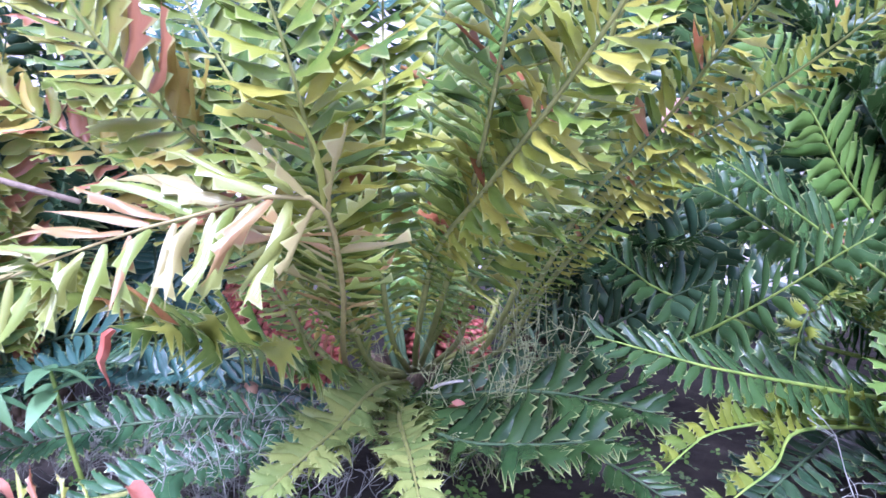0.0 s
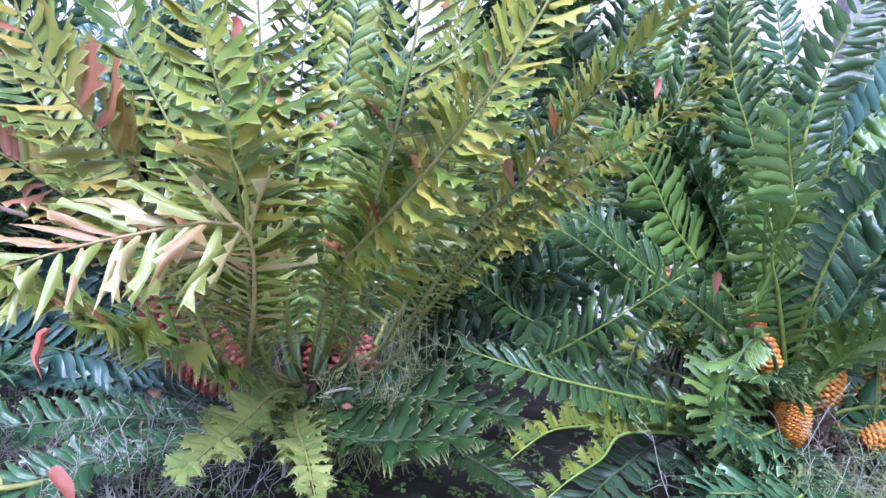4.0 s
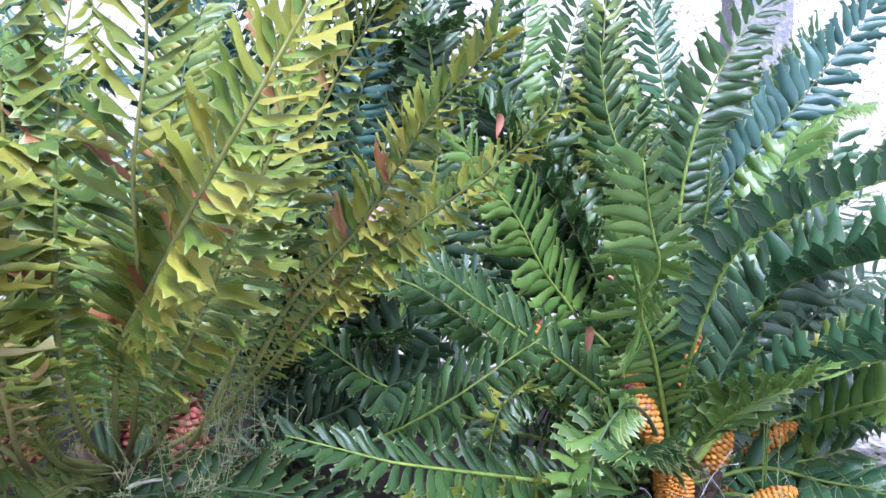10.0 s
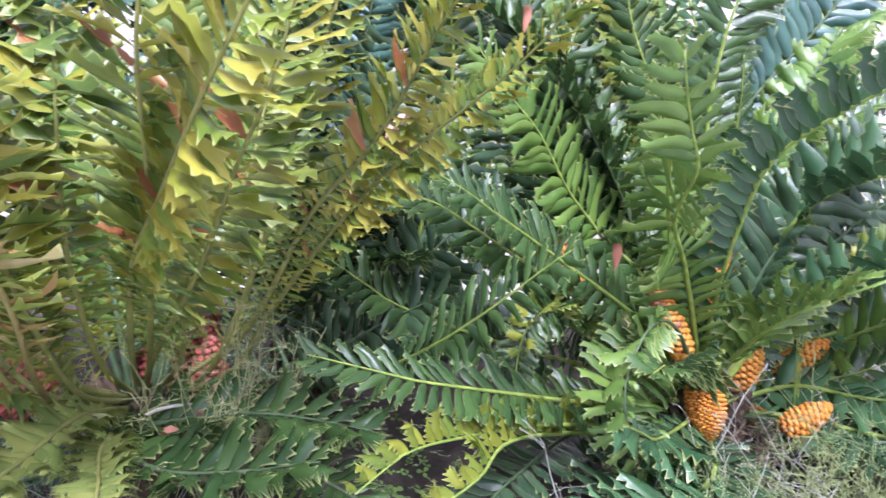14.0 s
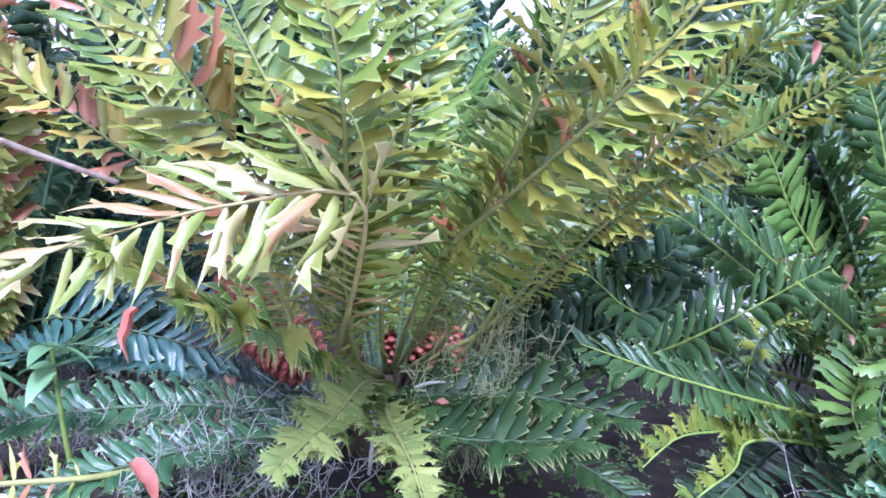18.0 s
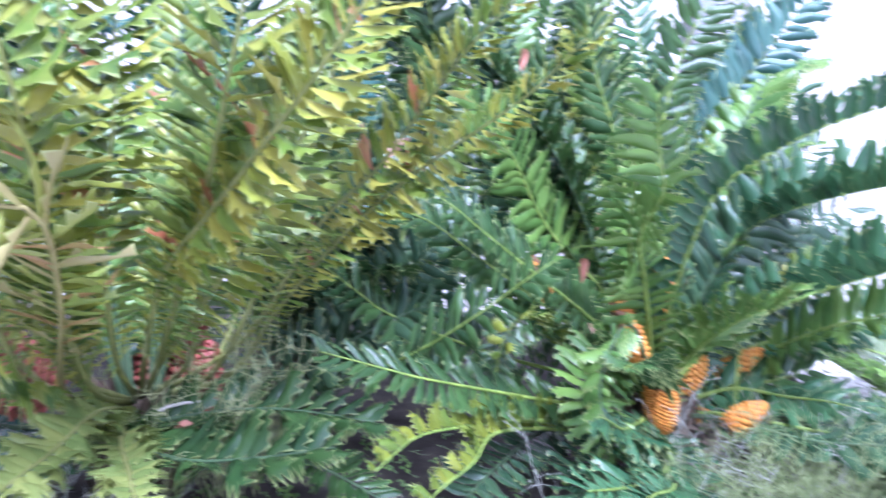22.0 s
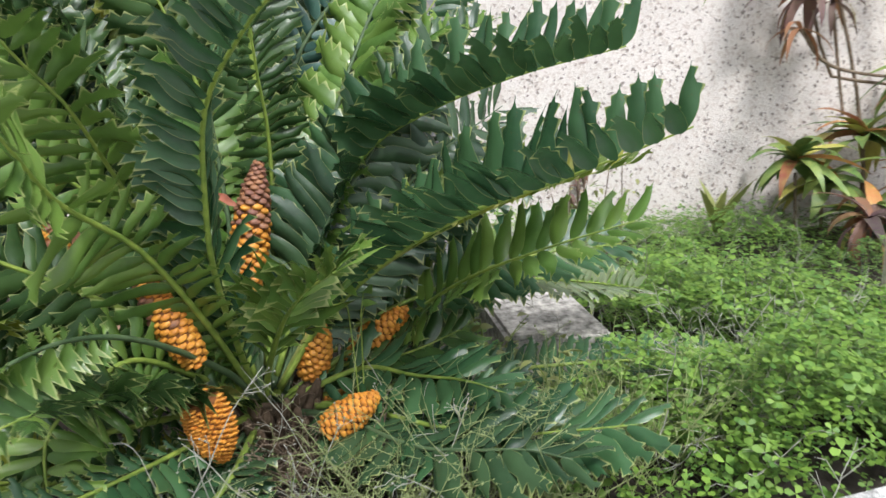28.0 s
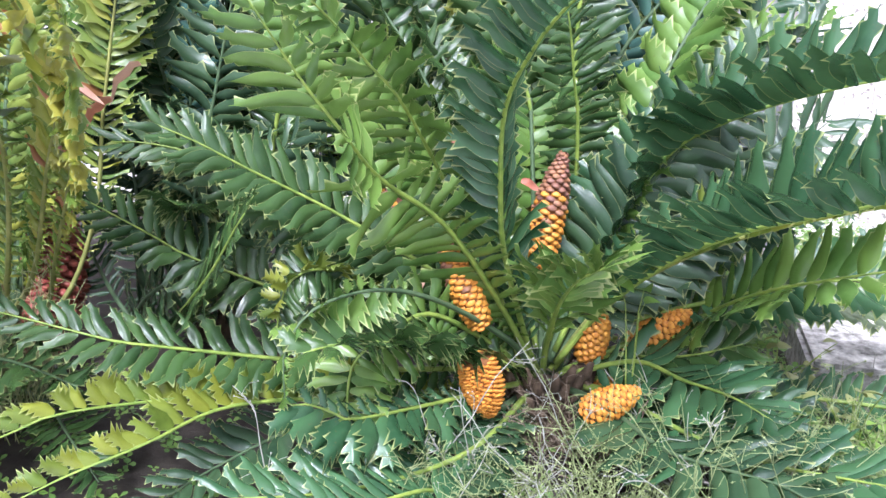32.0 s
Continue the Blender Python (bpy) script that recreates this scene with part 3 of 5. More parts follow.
frond(cycad_a, 'blue', 0.154, (0, -0.8, 0.6), [(-0.19, 2.5, 0.94), (-0.16, 2.5, 1.53), (-0.02, 2.5, 1.83), (0.06, 2.5, 2.17), (0.08, 2.5, 2.5)], tw=0, fwd=32, v=6, kind='curled', pitch=0.2, stalk_kind='dull', shelf=(0, -0.5, 0.87))
frond(cycad_a, 'olive', 0.120, (0, -0.9, 0.3), [(-0.04, 1.85, 1.04), (0.04, 1.3, 1.42), (0.07, 1.0, 1.62), (0.09, 0.95, 1.76), (0.09, 0.9, 1.89), (0.09, 0.85, 1.98)], tw=0, fwd=30, v=6, single=True, bare=0.16, kind='curled', pitch=0.2, shelf=(0, -0.5, 0.87))
frond(cycad_a, 'yellow', 0.111, (0, -0.9, 0.3), [(-0.08, 1.85, 1.02), (-0.03, 1.55, 1.27), (0.06, 1.25, 1.42), (0.14, 1.0, 1.55), (0.2, 0.88, 1.65), (0.25, 0.82, 1.74), (0.31, 0.8, 1.86), (0.36, 0.8, 1.94)], tw=0, fwd=32, v=6, single=True, bare=0.16, kind='curled', pitch=0.2, shelf=(0, -0.5, 0.87))
frond(cycad_a, 'yellow', 0.129, (0, -0.9, 0.3), [(-0.04, 1.88, 1.01), (0.1, 1.55, 1.28), (0.17, 1.35, 1.46), (0.24, 1.2, 1.62), (0.27, 1.15, 1.73), (0.3, 1.1, 1.86)], tw=0, fwd=30, v=6, bare=0.16, kind='curled', pitch=0.2, shelf=(0, -0.5, 0.87))
frond(cycad_a, 'olive', 0.135, (0.1, -0.5, 0.85), [(-0.26, 1.75, 0.95), (-0.36, 1.5, 1.07), (-0.45, 1.3, 1.16), (-0.52, 1.15, 1.24), (-0.59, 1.05, 1.3)], tw=18, fwd=42, v=18, bare=0.275, kind='holly', pitch=0.26)
frond(cycad_a, 'pale', 0.09, (0.2, -0.6, 0.8), [(-0.18, 1.75, 0.92), (-0.24, 1.55, 0.9), (-0.29, 1.4, 0.89), (-0.34, 1.28, 0.87)], tw=10, fwd=40, v=24, kind='holly', pitch=0.29)
frond(cycad_a, 'pale', 0.085, (0, -0.6, 0.8), [(-0.12, 1.7, 0.87), (-0.09, 1.5, 0.86), (-0.07, 1.35, 0.86), (-0.05, 1.25, 0.82)], tw=10, fwd=40, v=24, bare=0.2, kind='holly', pitch=0.29)
frond(cycad_a, 'deep', 0.124, (0, -0.5, 0.85), [(-0.13, 1.8, 0.86), (0.0, 1.62, 0.84), (0.16, 1.5, 0.87), (0.33, 1.42, 0.91)], tw=22, fwd=32, v=26, bare=0.2, kind='holly', pitch=0.36, stalk_kind='dull')
frond(cycad_a, 'deep', 0.116, (0, -0.5, 0.85), [(-0.1, 1.85, 0.86), (0.13, 1.75, 0.91), (0.28, 1.65, 0.93), (0.45, 1.55, 0.92)], tw=22, fwd=32, v=26, bare=0.2, kind='holly', pitch=0.36, stalk_kind='dull')
frond(cycad_a, 'olive', 0.144, (0, -0.8, 0.6), [(-0.2, 1.8, 0.97), (-0.25, 1.55, 1.26), (-0.31, 1.45, 1.44), (-0.43, 1.45, 1.65), (-0.51, 1.45, 1.8), (-0.58, 1.45, 2.01)], tw=0, fwd=32, v=6, bare=0.16, kind='curled', pitch=0.2, shelf=(0, -0.5, 0.87))
frond(cycad_a, 'rusty', 0.144, (0, -0.8, 0.6), [(-0.31, 1.9, 0.95), (-0.59, 1.9, 1.29), (-0.88, 1.85, 1.51), (-1.03, 1.8, 1.61), (-1.15, 1.75, 1.71)], tw=0, fwd=32, v=6, kind='curled', pitch=0.2, shelf=(0, -0.5, 0.87))
frond(cycad_a, 'yellow', 0.133, (0, -0.8, 0.6), [(-0.14, 1.8, 1.03), (-0.15, 1.6, 1.26), (-0.14, 1.5, 1.42), (-0.12, 1.4, 1.58), (-0.12, 1.4, 1.78), (-0.1, 1.4, 1.98)], tw=0, fwd=24, v=6, bare=0.16, kind='curled', pitch=0.2, shelf=(0, -0.5, 0.87))
frond(cycad_a, 'olive', 0.133, (0, -0.9, 0.3), [(0.03, 1.85, 1.02), (0.05, 1.7, 1.2), (0.11, 1.6, 1.35), (0.18, 1.5, 1.43), (0.22, 1.5, 1.56), (0.25, 1.5, 1.75), (0.25, 1.5, 1.95)], tw=0, fwd=24, v=6, bare=0.16, kind='curled', pitch=0.2, shelf=(0, -0.5, 0.87))
frond(cycad_a, 'olive', 0.133, (0, -0.8, 0.6), [(-0.34, 1.9, 0.94), (-0.42, 1.8, 1.16), (-0.67, 1.7, 1.52), (-0.81, 1.7, 1.71), (-0.95, 1.7, 1.91), (-1.04, 1.7, 2.05)], tw=0, fwd=32, v=6, kind='curled', pitch=0.2, shelf=(0, -0.5, 0.87))
frond(cycad_a, 'teal', 0.1, (0, -0.4, 0.9), [(-0.35, 2.05, 0.74), (-0.65, 1.9, 0.8), (-0.95, 1.78, 0.8), (-1.2, 1.68, 0.76)], tw=8, fwd=24, v=15, stalk_kind='dull')
frond(cycad_a, 'blue', 0.1, (0, -0.4, 0.9), [(-0.4, 2.2, 0.76), (-0.7, 2.1, 0.86), (-1.0, 2.05, 0.9), (-1.3, 2.0, 0.88)], tw=8, fwd=24, v=15, stalk_kind='dull')
frond(cycad_a, 'teal', 0.1, (0, -0.4, 0.9), [(-0.3, 1.95, 0.72), (-0.5, 1.75, 0.76), (-0.7, 1.6, 0.75), (-0.9, 1.5, 0.7)], tw=8, fwd=24, v=15, stalk_kind='dull')
frond(cycad_a, 'deep', 0.1, (0, -0.4, 0.9), [(0.1, 1.95, 0.74), (0.25, 1.78, 0.78), (0.38, 1.62, 0.77), (0.5, 1.5, 0.72)], tw=8, fwd=24, v=15, stalk_kind='dull')
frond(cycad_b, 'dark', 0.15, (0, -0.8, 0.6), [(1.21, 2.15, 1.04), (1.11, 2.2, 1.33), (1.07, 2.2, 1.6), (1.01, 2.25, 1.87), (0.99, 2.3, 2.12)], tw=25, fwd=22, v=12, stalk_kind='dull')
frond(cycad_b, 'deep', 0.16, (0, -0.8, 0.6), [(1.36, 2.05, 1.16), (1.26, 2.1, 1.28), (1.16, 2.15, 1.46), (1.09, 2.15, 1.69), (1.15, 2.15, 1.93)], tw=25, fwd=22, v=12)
frond(cycad_b, 'teal', 0.14, (0, -0.6, 0.8), [(1.33, 1.6, 0.76), (1.17, 1.42, 0.78), (1.01, 1.32, 0.8), (0.86, 1.25, 0.83)], tw=5, fwd=25, v=4)
frond(cycad_b, 'deep', 0.085, (-0.3, -0.9, 0.4), [(1.25, 1.98, 0.98), (1.09, 1.93, 1.04), (1.0, 1.84, 1.11), (0.92, 1.76, 1.13), (0.87, 1.75, 1.09), (0.85, 1.75, 1.02), (0.84, 1.74, 0.95)], tw=8, fwd=10, v=4)
frond(cycad_b, 'green', 0.15, (-0.1, -0.8, 0.5), [(1.43, 2.1, 0.89), (1.26, 2.1, 1.25), (1.1, 2.05, 1.43), (0.98, 2.0, 1.6), (0.87, 1.98, 1.71), (0.79, 1.97, 1.82)], tw=20, fwd=22, v=12)
frond(cycad_b, 'deep', 0.15, (0, -0.8, 0.6), [(1.45, 2.2, 0.92), (1.44, 2.25, 1.3), (1.42, 2.25, 1.59), (1.46, 2.25, 1.81), (1.48, 2.25, 1.99)], tw=25, fwd=22, v=12)
frond(cycad_b, 'teal', 0.175, (-0.25, -0.35, 0.9), [(1.66, 1.98, 1.1), (1.8, 1.92, 1.38), (1.9, 1.75, 1.49), (2.0, 1.5, 1.56), (2.11, 1.28, 1.6)], tw=8, fwd=20, v=50, single=True, kind='strap', pitch=0.21)
frond(cycad_b, 'teal', 0.155, (-0.35, -0.3, 0.9), [(1.66, 1.88, 1.0), (1.76, 1.66, 1.18), (1.82, 1.4, 1.3), (1.87, 1.15, 1.38), (1.94, 0.94, 1.46)], tw=8, fwd=22, v=55, single=True, kind='strap', pitch=0.26)
frond(cycad_b, 'olive', 0.14, (-0.25, -0.35, 0.9), [(1.66, 1.9, 1.0), (1.8, 1.72, 1.17), (1.95, 1.58, 1.27), (2.1, 1.48, 1.33), (2.24, 1.4, 1.37)], tw=10, fwd=24, v=45, bare=0.34)
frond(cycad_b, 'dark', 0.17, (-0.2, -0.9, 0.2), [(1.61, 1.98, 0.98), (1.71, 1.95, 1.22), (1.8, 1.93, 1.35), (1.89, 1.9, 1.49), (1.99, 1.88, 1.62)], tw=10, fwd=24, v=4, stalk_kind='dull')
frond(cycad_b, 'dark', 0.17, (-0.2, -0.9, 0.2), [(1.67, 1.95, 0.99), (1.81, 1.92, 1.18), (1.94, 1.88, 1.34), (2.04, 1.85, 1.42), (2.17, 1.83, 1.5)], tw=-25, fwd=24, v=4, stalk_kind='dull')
frond(cycad_b, 'teal', 0.18, (-0.2, -0.9, 0.2), [(1.77, 2.15, 1.14), (1.9, 2.15, 1.41), (2.01, 2.15, 1.6), (2.08, 2.15, 1.72), (2.17, 2.15, 1.83), (2.23, 2.15, 1.94)], tw=12, fwd=26, v=4)
frond(cycad_b, 'blue', 0.17, (-0.2, -0.9, 0.2), [(1.58, 2.2, 1.07), (1.65, 2.2, 1.43), (1.78, 2.2, 1.71), (2.02, 2.2, 1.97), (2.22, 2.2, 2.22), (2.41, 2.2, 2.46)], tw=20, fwd=26, v=12)
frond(cycad_b, 'deep', 0.15, (0, -0.8, 0.6), [(1.47, 2.1, 1.09), (1.5, 2.15, 1.43), (1.42, 2.15, 1.73), (1.33, 2.15, 1.95), (1.29, 2.15, 2.17)], tw=25, fwd=22, v=12)
frond(cycad_b, 'green', 0.15, (0, -0.8, 0.6), [(1.48, 2.2, 1.08), (1.4, 2.3, 1.43), (1.23, 2.3, 1.69), (1.11, 2.3, 1.95), (1.04, 2.3, 2.16)], tw=25, fwd=22, v=12)
frond(cycad_b, 'teal', 0.15, (-0.1, -0.6, 0.7), [(1.74, 1.9, 0.8), (1.87, 1.82, 0.79), (1.98, 1.75, 0.8), (2.09, 1.7, 0.8)], tw=15, fwd=28, v=10)
frond(cycad_b, 'teal', 0.16, (0.1, -0.6, 0.75), [(1.74, 1.85, 0.87), (1.82, 1.7, 0.88), (1.89, 1.58, 0.89), (1.94, 1.48, 0.88)], tw=10, fwd=28, v=6)
frond(cycad_b, 'teal', 0.17, (0.1, -0.6, 0.75), [(1.68, 1.8, 0.8), (1.78, 1.55, 0.82), (1.88, 1.4, 0.83), (1.99, 1.3, 0.85), (2.08, 1.22, 0.87)], tw=10, fwd=28, v=6)
frond(cycad_b, 'dark', 0.16, (0.1, -0.6, 0.75), [(1.64, 1.75, 0.8), (1.71, 1.5, 0.81), (1.78, 1.38, 0.83), (1.86, 1.28, 0.85), (1.91, 1.2, 0.85)], tw=10, fwd=28, v=6, stalk_kind='dull')
frond(cycad_b, 'deep', 0.15, (0.1, -0.6, 0.75), [(1.71, 1.95, 0.85), (1.8, 1.85, 0.88), (1.89, 1.8, 0.91), (1.98, 1.76, 0.95)], tw=10, fwd=28, v=6)
frond(cycad_b, 'silver', 0.12, (-0.1, -0.6, 0.8), [(1.76, 1.95, 0.89), (1.97, 1.95, 0.96), (2.21, 1.97, 1.0), (2.47, 2.0, 0.96), (2.82, 2.05, 0.87)], tw=8, fwd=26, v=25)
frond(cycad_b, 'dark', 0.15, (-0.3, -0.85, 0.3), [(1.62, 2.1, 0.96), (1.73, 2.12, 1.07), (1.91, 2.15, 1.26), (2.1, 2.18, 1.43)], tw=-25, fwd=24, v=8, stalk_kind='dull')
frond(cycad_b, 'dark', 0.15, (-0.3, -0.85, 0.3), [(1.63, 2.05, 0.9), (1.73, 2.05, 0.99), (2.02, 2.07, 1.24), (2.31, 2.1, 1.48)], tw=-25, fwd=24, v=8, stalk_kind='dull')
# low fronds in the dark tone, for the shade under the crown
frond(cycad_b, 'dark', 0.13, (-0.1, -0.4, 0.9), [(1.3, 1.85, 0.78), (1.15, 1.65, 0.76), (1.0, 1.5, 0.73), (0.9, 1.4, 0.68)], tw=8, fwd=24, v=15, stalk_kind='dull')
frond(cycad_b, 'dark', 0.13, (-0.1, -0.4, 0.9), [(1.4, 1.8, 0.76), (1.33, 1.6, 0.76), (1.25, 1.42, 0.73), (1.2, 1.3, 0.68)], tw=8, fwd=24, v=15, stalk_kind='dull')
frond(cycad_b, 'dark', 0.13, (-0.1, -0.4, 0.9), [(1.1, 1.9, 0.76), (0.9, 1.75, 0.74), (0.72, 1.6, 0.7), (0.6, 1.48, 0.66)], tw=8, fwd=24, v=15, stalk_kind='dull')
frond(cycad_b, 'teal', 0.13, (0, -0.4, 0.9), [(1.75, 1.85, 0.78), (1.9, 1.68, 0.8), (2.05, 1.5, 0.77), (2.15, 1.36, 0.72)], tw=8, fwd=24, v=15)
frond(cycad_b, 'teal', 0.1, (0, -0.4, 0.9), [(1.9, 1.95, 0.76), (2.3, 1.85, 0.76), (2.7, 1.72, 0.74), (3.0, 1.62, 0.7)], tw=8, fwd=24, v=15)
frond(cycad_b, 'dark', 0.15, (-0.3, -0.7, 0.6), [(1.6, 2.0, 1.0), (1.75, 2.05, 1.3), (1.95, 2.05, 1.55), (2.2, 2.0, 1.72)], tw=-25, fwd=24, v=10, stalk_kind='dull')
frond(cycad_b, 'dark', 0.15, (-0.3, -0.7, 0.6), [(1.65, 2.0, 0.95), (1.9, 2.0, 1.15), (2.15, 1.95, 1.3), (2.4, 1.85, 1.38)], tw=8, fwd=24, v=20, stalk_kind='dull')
frond(cycad_b, 'teal', 0.15, (-0.3, -0.6, 0.75), [(1.65, 1.98, 0.9), (1.95, 1.9, 1.02), (2.2, 1.8, 1.1), (2.45, 1.7, 1.12)], tw=8, fwd=24, v=20, bare=0.34)
frond(cycad_b, 'green', 0.115, (-0.2, -0.9, 0.35), [(1.34, 1.84, 0.94), (1.21, 1.74, 1.03), (1.11, 1.66, 1.0), (1.05, 1.6, 0.96), (1.04, 1.54, 0.9), (1.05, 1.5, 0.86), (1.08, 1.47, 0.82)], tw=6, fwd=4, v=8, pitch=0.25)
frond(cycad_b, 'olive', 0.13, (0, -0.8, 0.5), [(1.61, 2.15, 1.18), (1.48, 2.2, 1.45), (1.37, 2.2, 1.78), (1.33, 2.2, 2.07), (1.33, 2.2, 2.41)], tw=-10, fwd=22, v=10)
frond(cycad_b, 'deep', 0.13, (0, -0.8, 0.5), [(1.64, 2.3, 1.16), (1.37, 2.35, 1.45), (1.22, 2.35, 1.77), (1.25, 2.35, 2.1), (1.32, 2.35, 2.46)], tw=-10, fwd=22, v=10)
frond(cycad_b, 'deep', 0.14, (0, -0.8, 0.5), [(1.65, 2.15, 1.26), (1.61, 2.15, 1.63), (1.63, 2.1, 1.94), (1.7, 2.05, 2.16), (1.8, 2.0, 2.35)], tw=-10, fwd=26, v=10)
frond(cycad_b, 'teal', 0.13, (0, -0.8, 0.5), [(1.8, 2.3, 1.25), (1.84, 2.35, 1.65), (1.71, 2.4, 1.99), (1.63, 2.4, 2.26), (1.6, 2.4, 2.5)], tw=-10, fwd=26, v=10)
frond(cycad_b, 'deep', 0.13, (0, -0.8, 0.5), [(1.81, 2.25, 1.25), (1.92, 2.3, 1.61), (2.0, 2.3, 1.88), (2.12, 2.3, 2.14), (2.25, 2.3, 2.36)], tw=-10, fwd=26, v=10)
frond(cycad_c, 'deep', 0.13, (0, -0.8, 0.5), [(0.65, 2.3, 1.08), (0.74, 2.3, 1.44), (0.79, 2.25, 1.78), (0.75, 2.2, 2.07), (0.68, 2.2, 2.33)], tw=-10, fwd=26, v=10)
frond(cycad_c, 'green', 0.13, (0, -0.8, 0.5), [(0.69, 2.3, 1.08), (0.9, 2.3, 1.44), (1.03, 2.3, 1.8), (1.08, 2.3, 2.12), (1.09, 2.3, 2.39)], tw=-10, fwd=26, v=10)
# rear cycad: leaf colour darkened to stand for shade
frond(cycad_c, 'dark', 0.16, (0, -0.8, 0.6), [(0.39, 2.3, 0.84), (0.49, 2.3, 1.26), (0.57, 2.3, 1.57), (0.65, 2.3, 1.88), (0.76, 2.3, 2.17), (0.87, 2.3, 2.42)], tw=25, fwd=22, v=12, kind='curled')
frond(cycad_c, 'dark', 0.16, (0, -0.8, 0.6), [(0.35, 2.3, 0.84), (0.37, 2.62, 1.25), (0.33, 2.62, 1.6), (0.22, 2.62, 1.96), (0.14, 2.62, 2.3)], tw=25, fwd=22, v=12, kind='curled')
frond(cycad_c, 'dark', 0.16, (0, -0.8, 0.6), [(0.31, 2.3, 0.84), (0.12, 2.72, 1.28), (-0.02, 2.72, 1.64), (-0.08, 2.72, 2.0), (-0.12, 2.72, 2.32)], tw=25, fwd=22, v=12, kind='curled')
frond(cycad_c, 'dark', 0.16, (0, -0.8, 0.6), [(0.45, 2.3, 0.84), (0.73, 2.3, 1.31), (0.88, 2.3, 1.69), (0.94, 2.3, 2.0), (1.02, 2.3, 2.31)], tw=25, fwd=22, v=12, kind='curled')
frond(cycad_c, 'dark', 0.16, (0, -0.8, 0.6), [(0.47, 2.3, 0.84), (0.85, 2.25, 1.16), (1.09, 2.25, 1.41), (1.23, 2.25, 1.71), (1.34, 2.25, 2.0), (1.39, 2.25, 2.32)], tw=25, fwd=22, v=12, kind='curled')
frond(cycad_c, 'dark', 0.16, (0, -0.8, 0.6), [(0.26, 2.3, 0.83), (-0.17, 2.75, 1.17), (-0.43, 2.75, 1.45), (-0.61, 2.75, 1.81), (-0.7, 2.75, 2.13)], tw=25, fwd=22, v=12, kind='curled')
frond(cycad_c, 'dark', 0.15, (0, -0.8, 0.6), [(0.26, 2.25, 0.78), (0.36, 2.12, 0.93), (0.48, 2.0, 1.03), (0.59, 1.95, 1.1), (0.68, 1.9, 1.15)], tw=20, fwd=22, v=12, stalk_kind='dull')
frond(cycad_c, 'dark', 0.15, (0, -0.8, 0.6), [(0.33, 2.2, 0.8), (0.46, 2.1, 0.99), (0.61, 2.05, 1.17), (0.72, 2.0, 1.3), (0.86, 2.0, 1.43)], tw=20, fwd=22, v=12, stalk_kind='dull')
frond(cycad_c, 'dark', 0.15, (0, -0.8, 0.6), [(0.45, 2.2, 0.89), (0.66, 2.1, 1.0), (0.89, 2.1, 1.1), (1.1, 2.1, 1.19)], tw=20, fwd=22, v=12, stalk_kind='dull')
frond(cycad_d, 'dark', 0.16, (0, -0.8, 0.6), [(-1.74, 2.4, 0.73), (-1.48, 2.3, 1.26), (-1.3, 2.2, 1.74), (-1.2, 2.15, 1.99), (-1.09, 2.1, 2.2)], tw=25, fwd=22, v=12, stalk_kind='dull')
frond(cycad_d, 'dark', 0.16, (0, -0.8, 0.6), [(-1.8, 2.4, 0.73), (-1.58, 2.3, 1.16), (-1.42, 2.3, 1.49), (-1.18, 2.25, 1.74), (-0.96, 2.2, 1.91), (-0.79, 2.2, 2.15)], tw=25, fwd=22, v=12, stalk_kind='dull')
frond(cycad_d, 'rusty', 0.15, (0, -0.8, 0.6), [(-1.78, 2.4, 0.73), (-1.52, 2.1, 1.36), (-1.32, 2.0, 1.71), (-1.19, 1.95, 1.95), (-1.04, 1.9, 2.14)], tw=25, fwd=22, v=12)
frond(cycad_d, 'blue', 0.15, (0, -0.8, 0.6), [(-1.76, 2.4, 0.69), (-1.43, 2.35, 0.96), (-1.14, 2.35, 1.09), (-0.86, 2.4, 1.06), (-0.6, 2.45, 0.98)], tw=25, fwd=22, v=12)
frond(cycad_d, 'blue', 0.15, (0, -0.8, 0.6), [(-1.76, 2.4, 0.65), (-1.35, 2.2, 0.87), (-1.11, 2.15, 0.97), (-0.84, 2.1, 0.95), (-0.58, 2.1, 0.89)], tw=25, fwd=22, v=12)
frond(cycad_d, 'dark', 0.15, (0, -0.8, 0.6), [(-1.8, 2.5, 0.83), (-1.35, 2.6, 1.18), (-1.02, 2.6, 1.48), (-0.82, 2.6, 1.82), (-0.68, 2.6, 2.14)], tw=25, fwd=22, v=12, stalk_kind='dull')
frond(cycad_b, 'green', 0.15, (-0.45, -0.75, 0.45), [(1.381, 1.800, 1.050), (1.251, 1.660, 1.261), (1.123, 1.500, 1.383), (1.068, 1.330, 1.491), (1.021, 1.280, 1.562), (0.981, 1.240, 1.634), (0.948, 1.200, 1.699)], tw=8, fwd=(18, 24), v=(10, 16), single=True, part_size=(1.0, 0.65), bare=0.08)
frond(cycad_b, 'deep', 0.125, (-0.1, -0.7, 0.65), [(1.450, 1.930, 0.900), (1.250, 1.880, 1.080), (0.997, 1.837, 1.250), (0.800, 1.760, 1.370), (0.689, 1.716, 1.440), (0.610, 1.690, 1.480)], tw=10, fwd=30, v=14, single=True, bare=0.08, pitch=0.26)
frond(cycad_b, 'deep', 0.12, (-0.1, -0.75, 0.6), [(1.350, 1.900, 0.950), (1.000, 1.860, 1.180), (0.800, 1.850, 1.309), (0.660, 1.830, 1.396), (0.544, 1.810, 1.429), (0.474, 1.790, 1.433)], tw=10, fwd=32, v=12, bare=0.08, pitch=0.26)
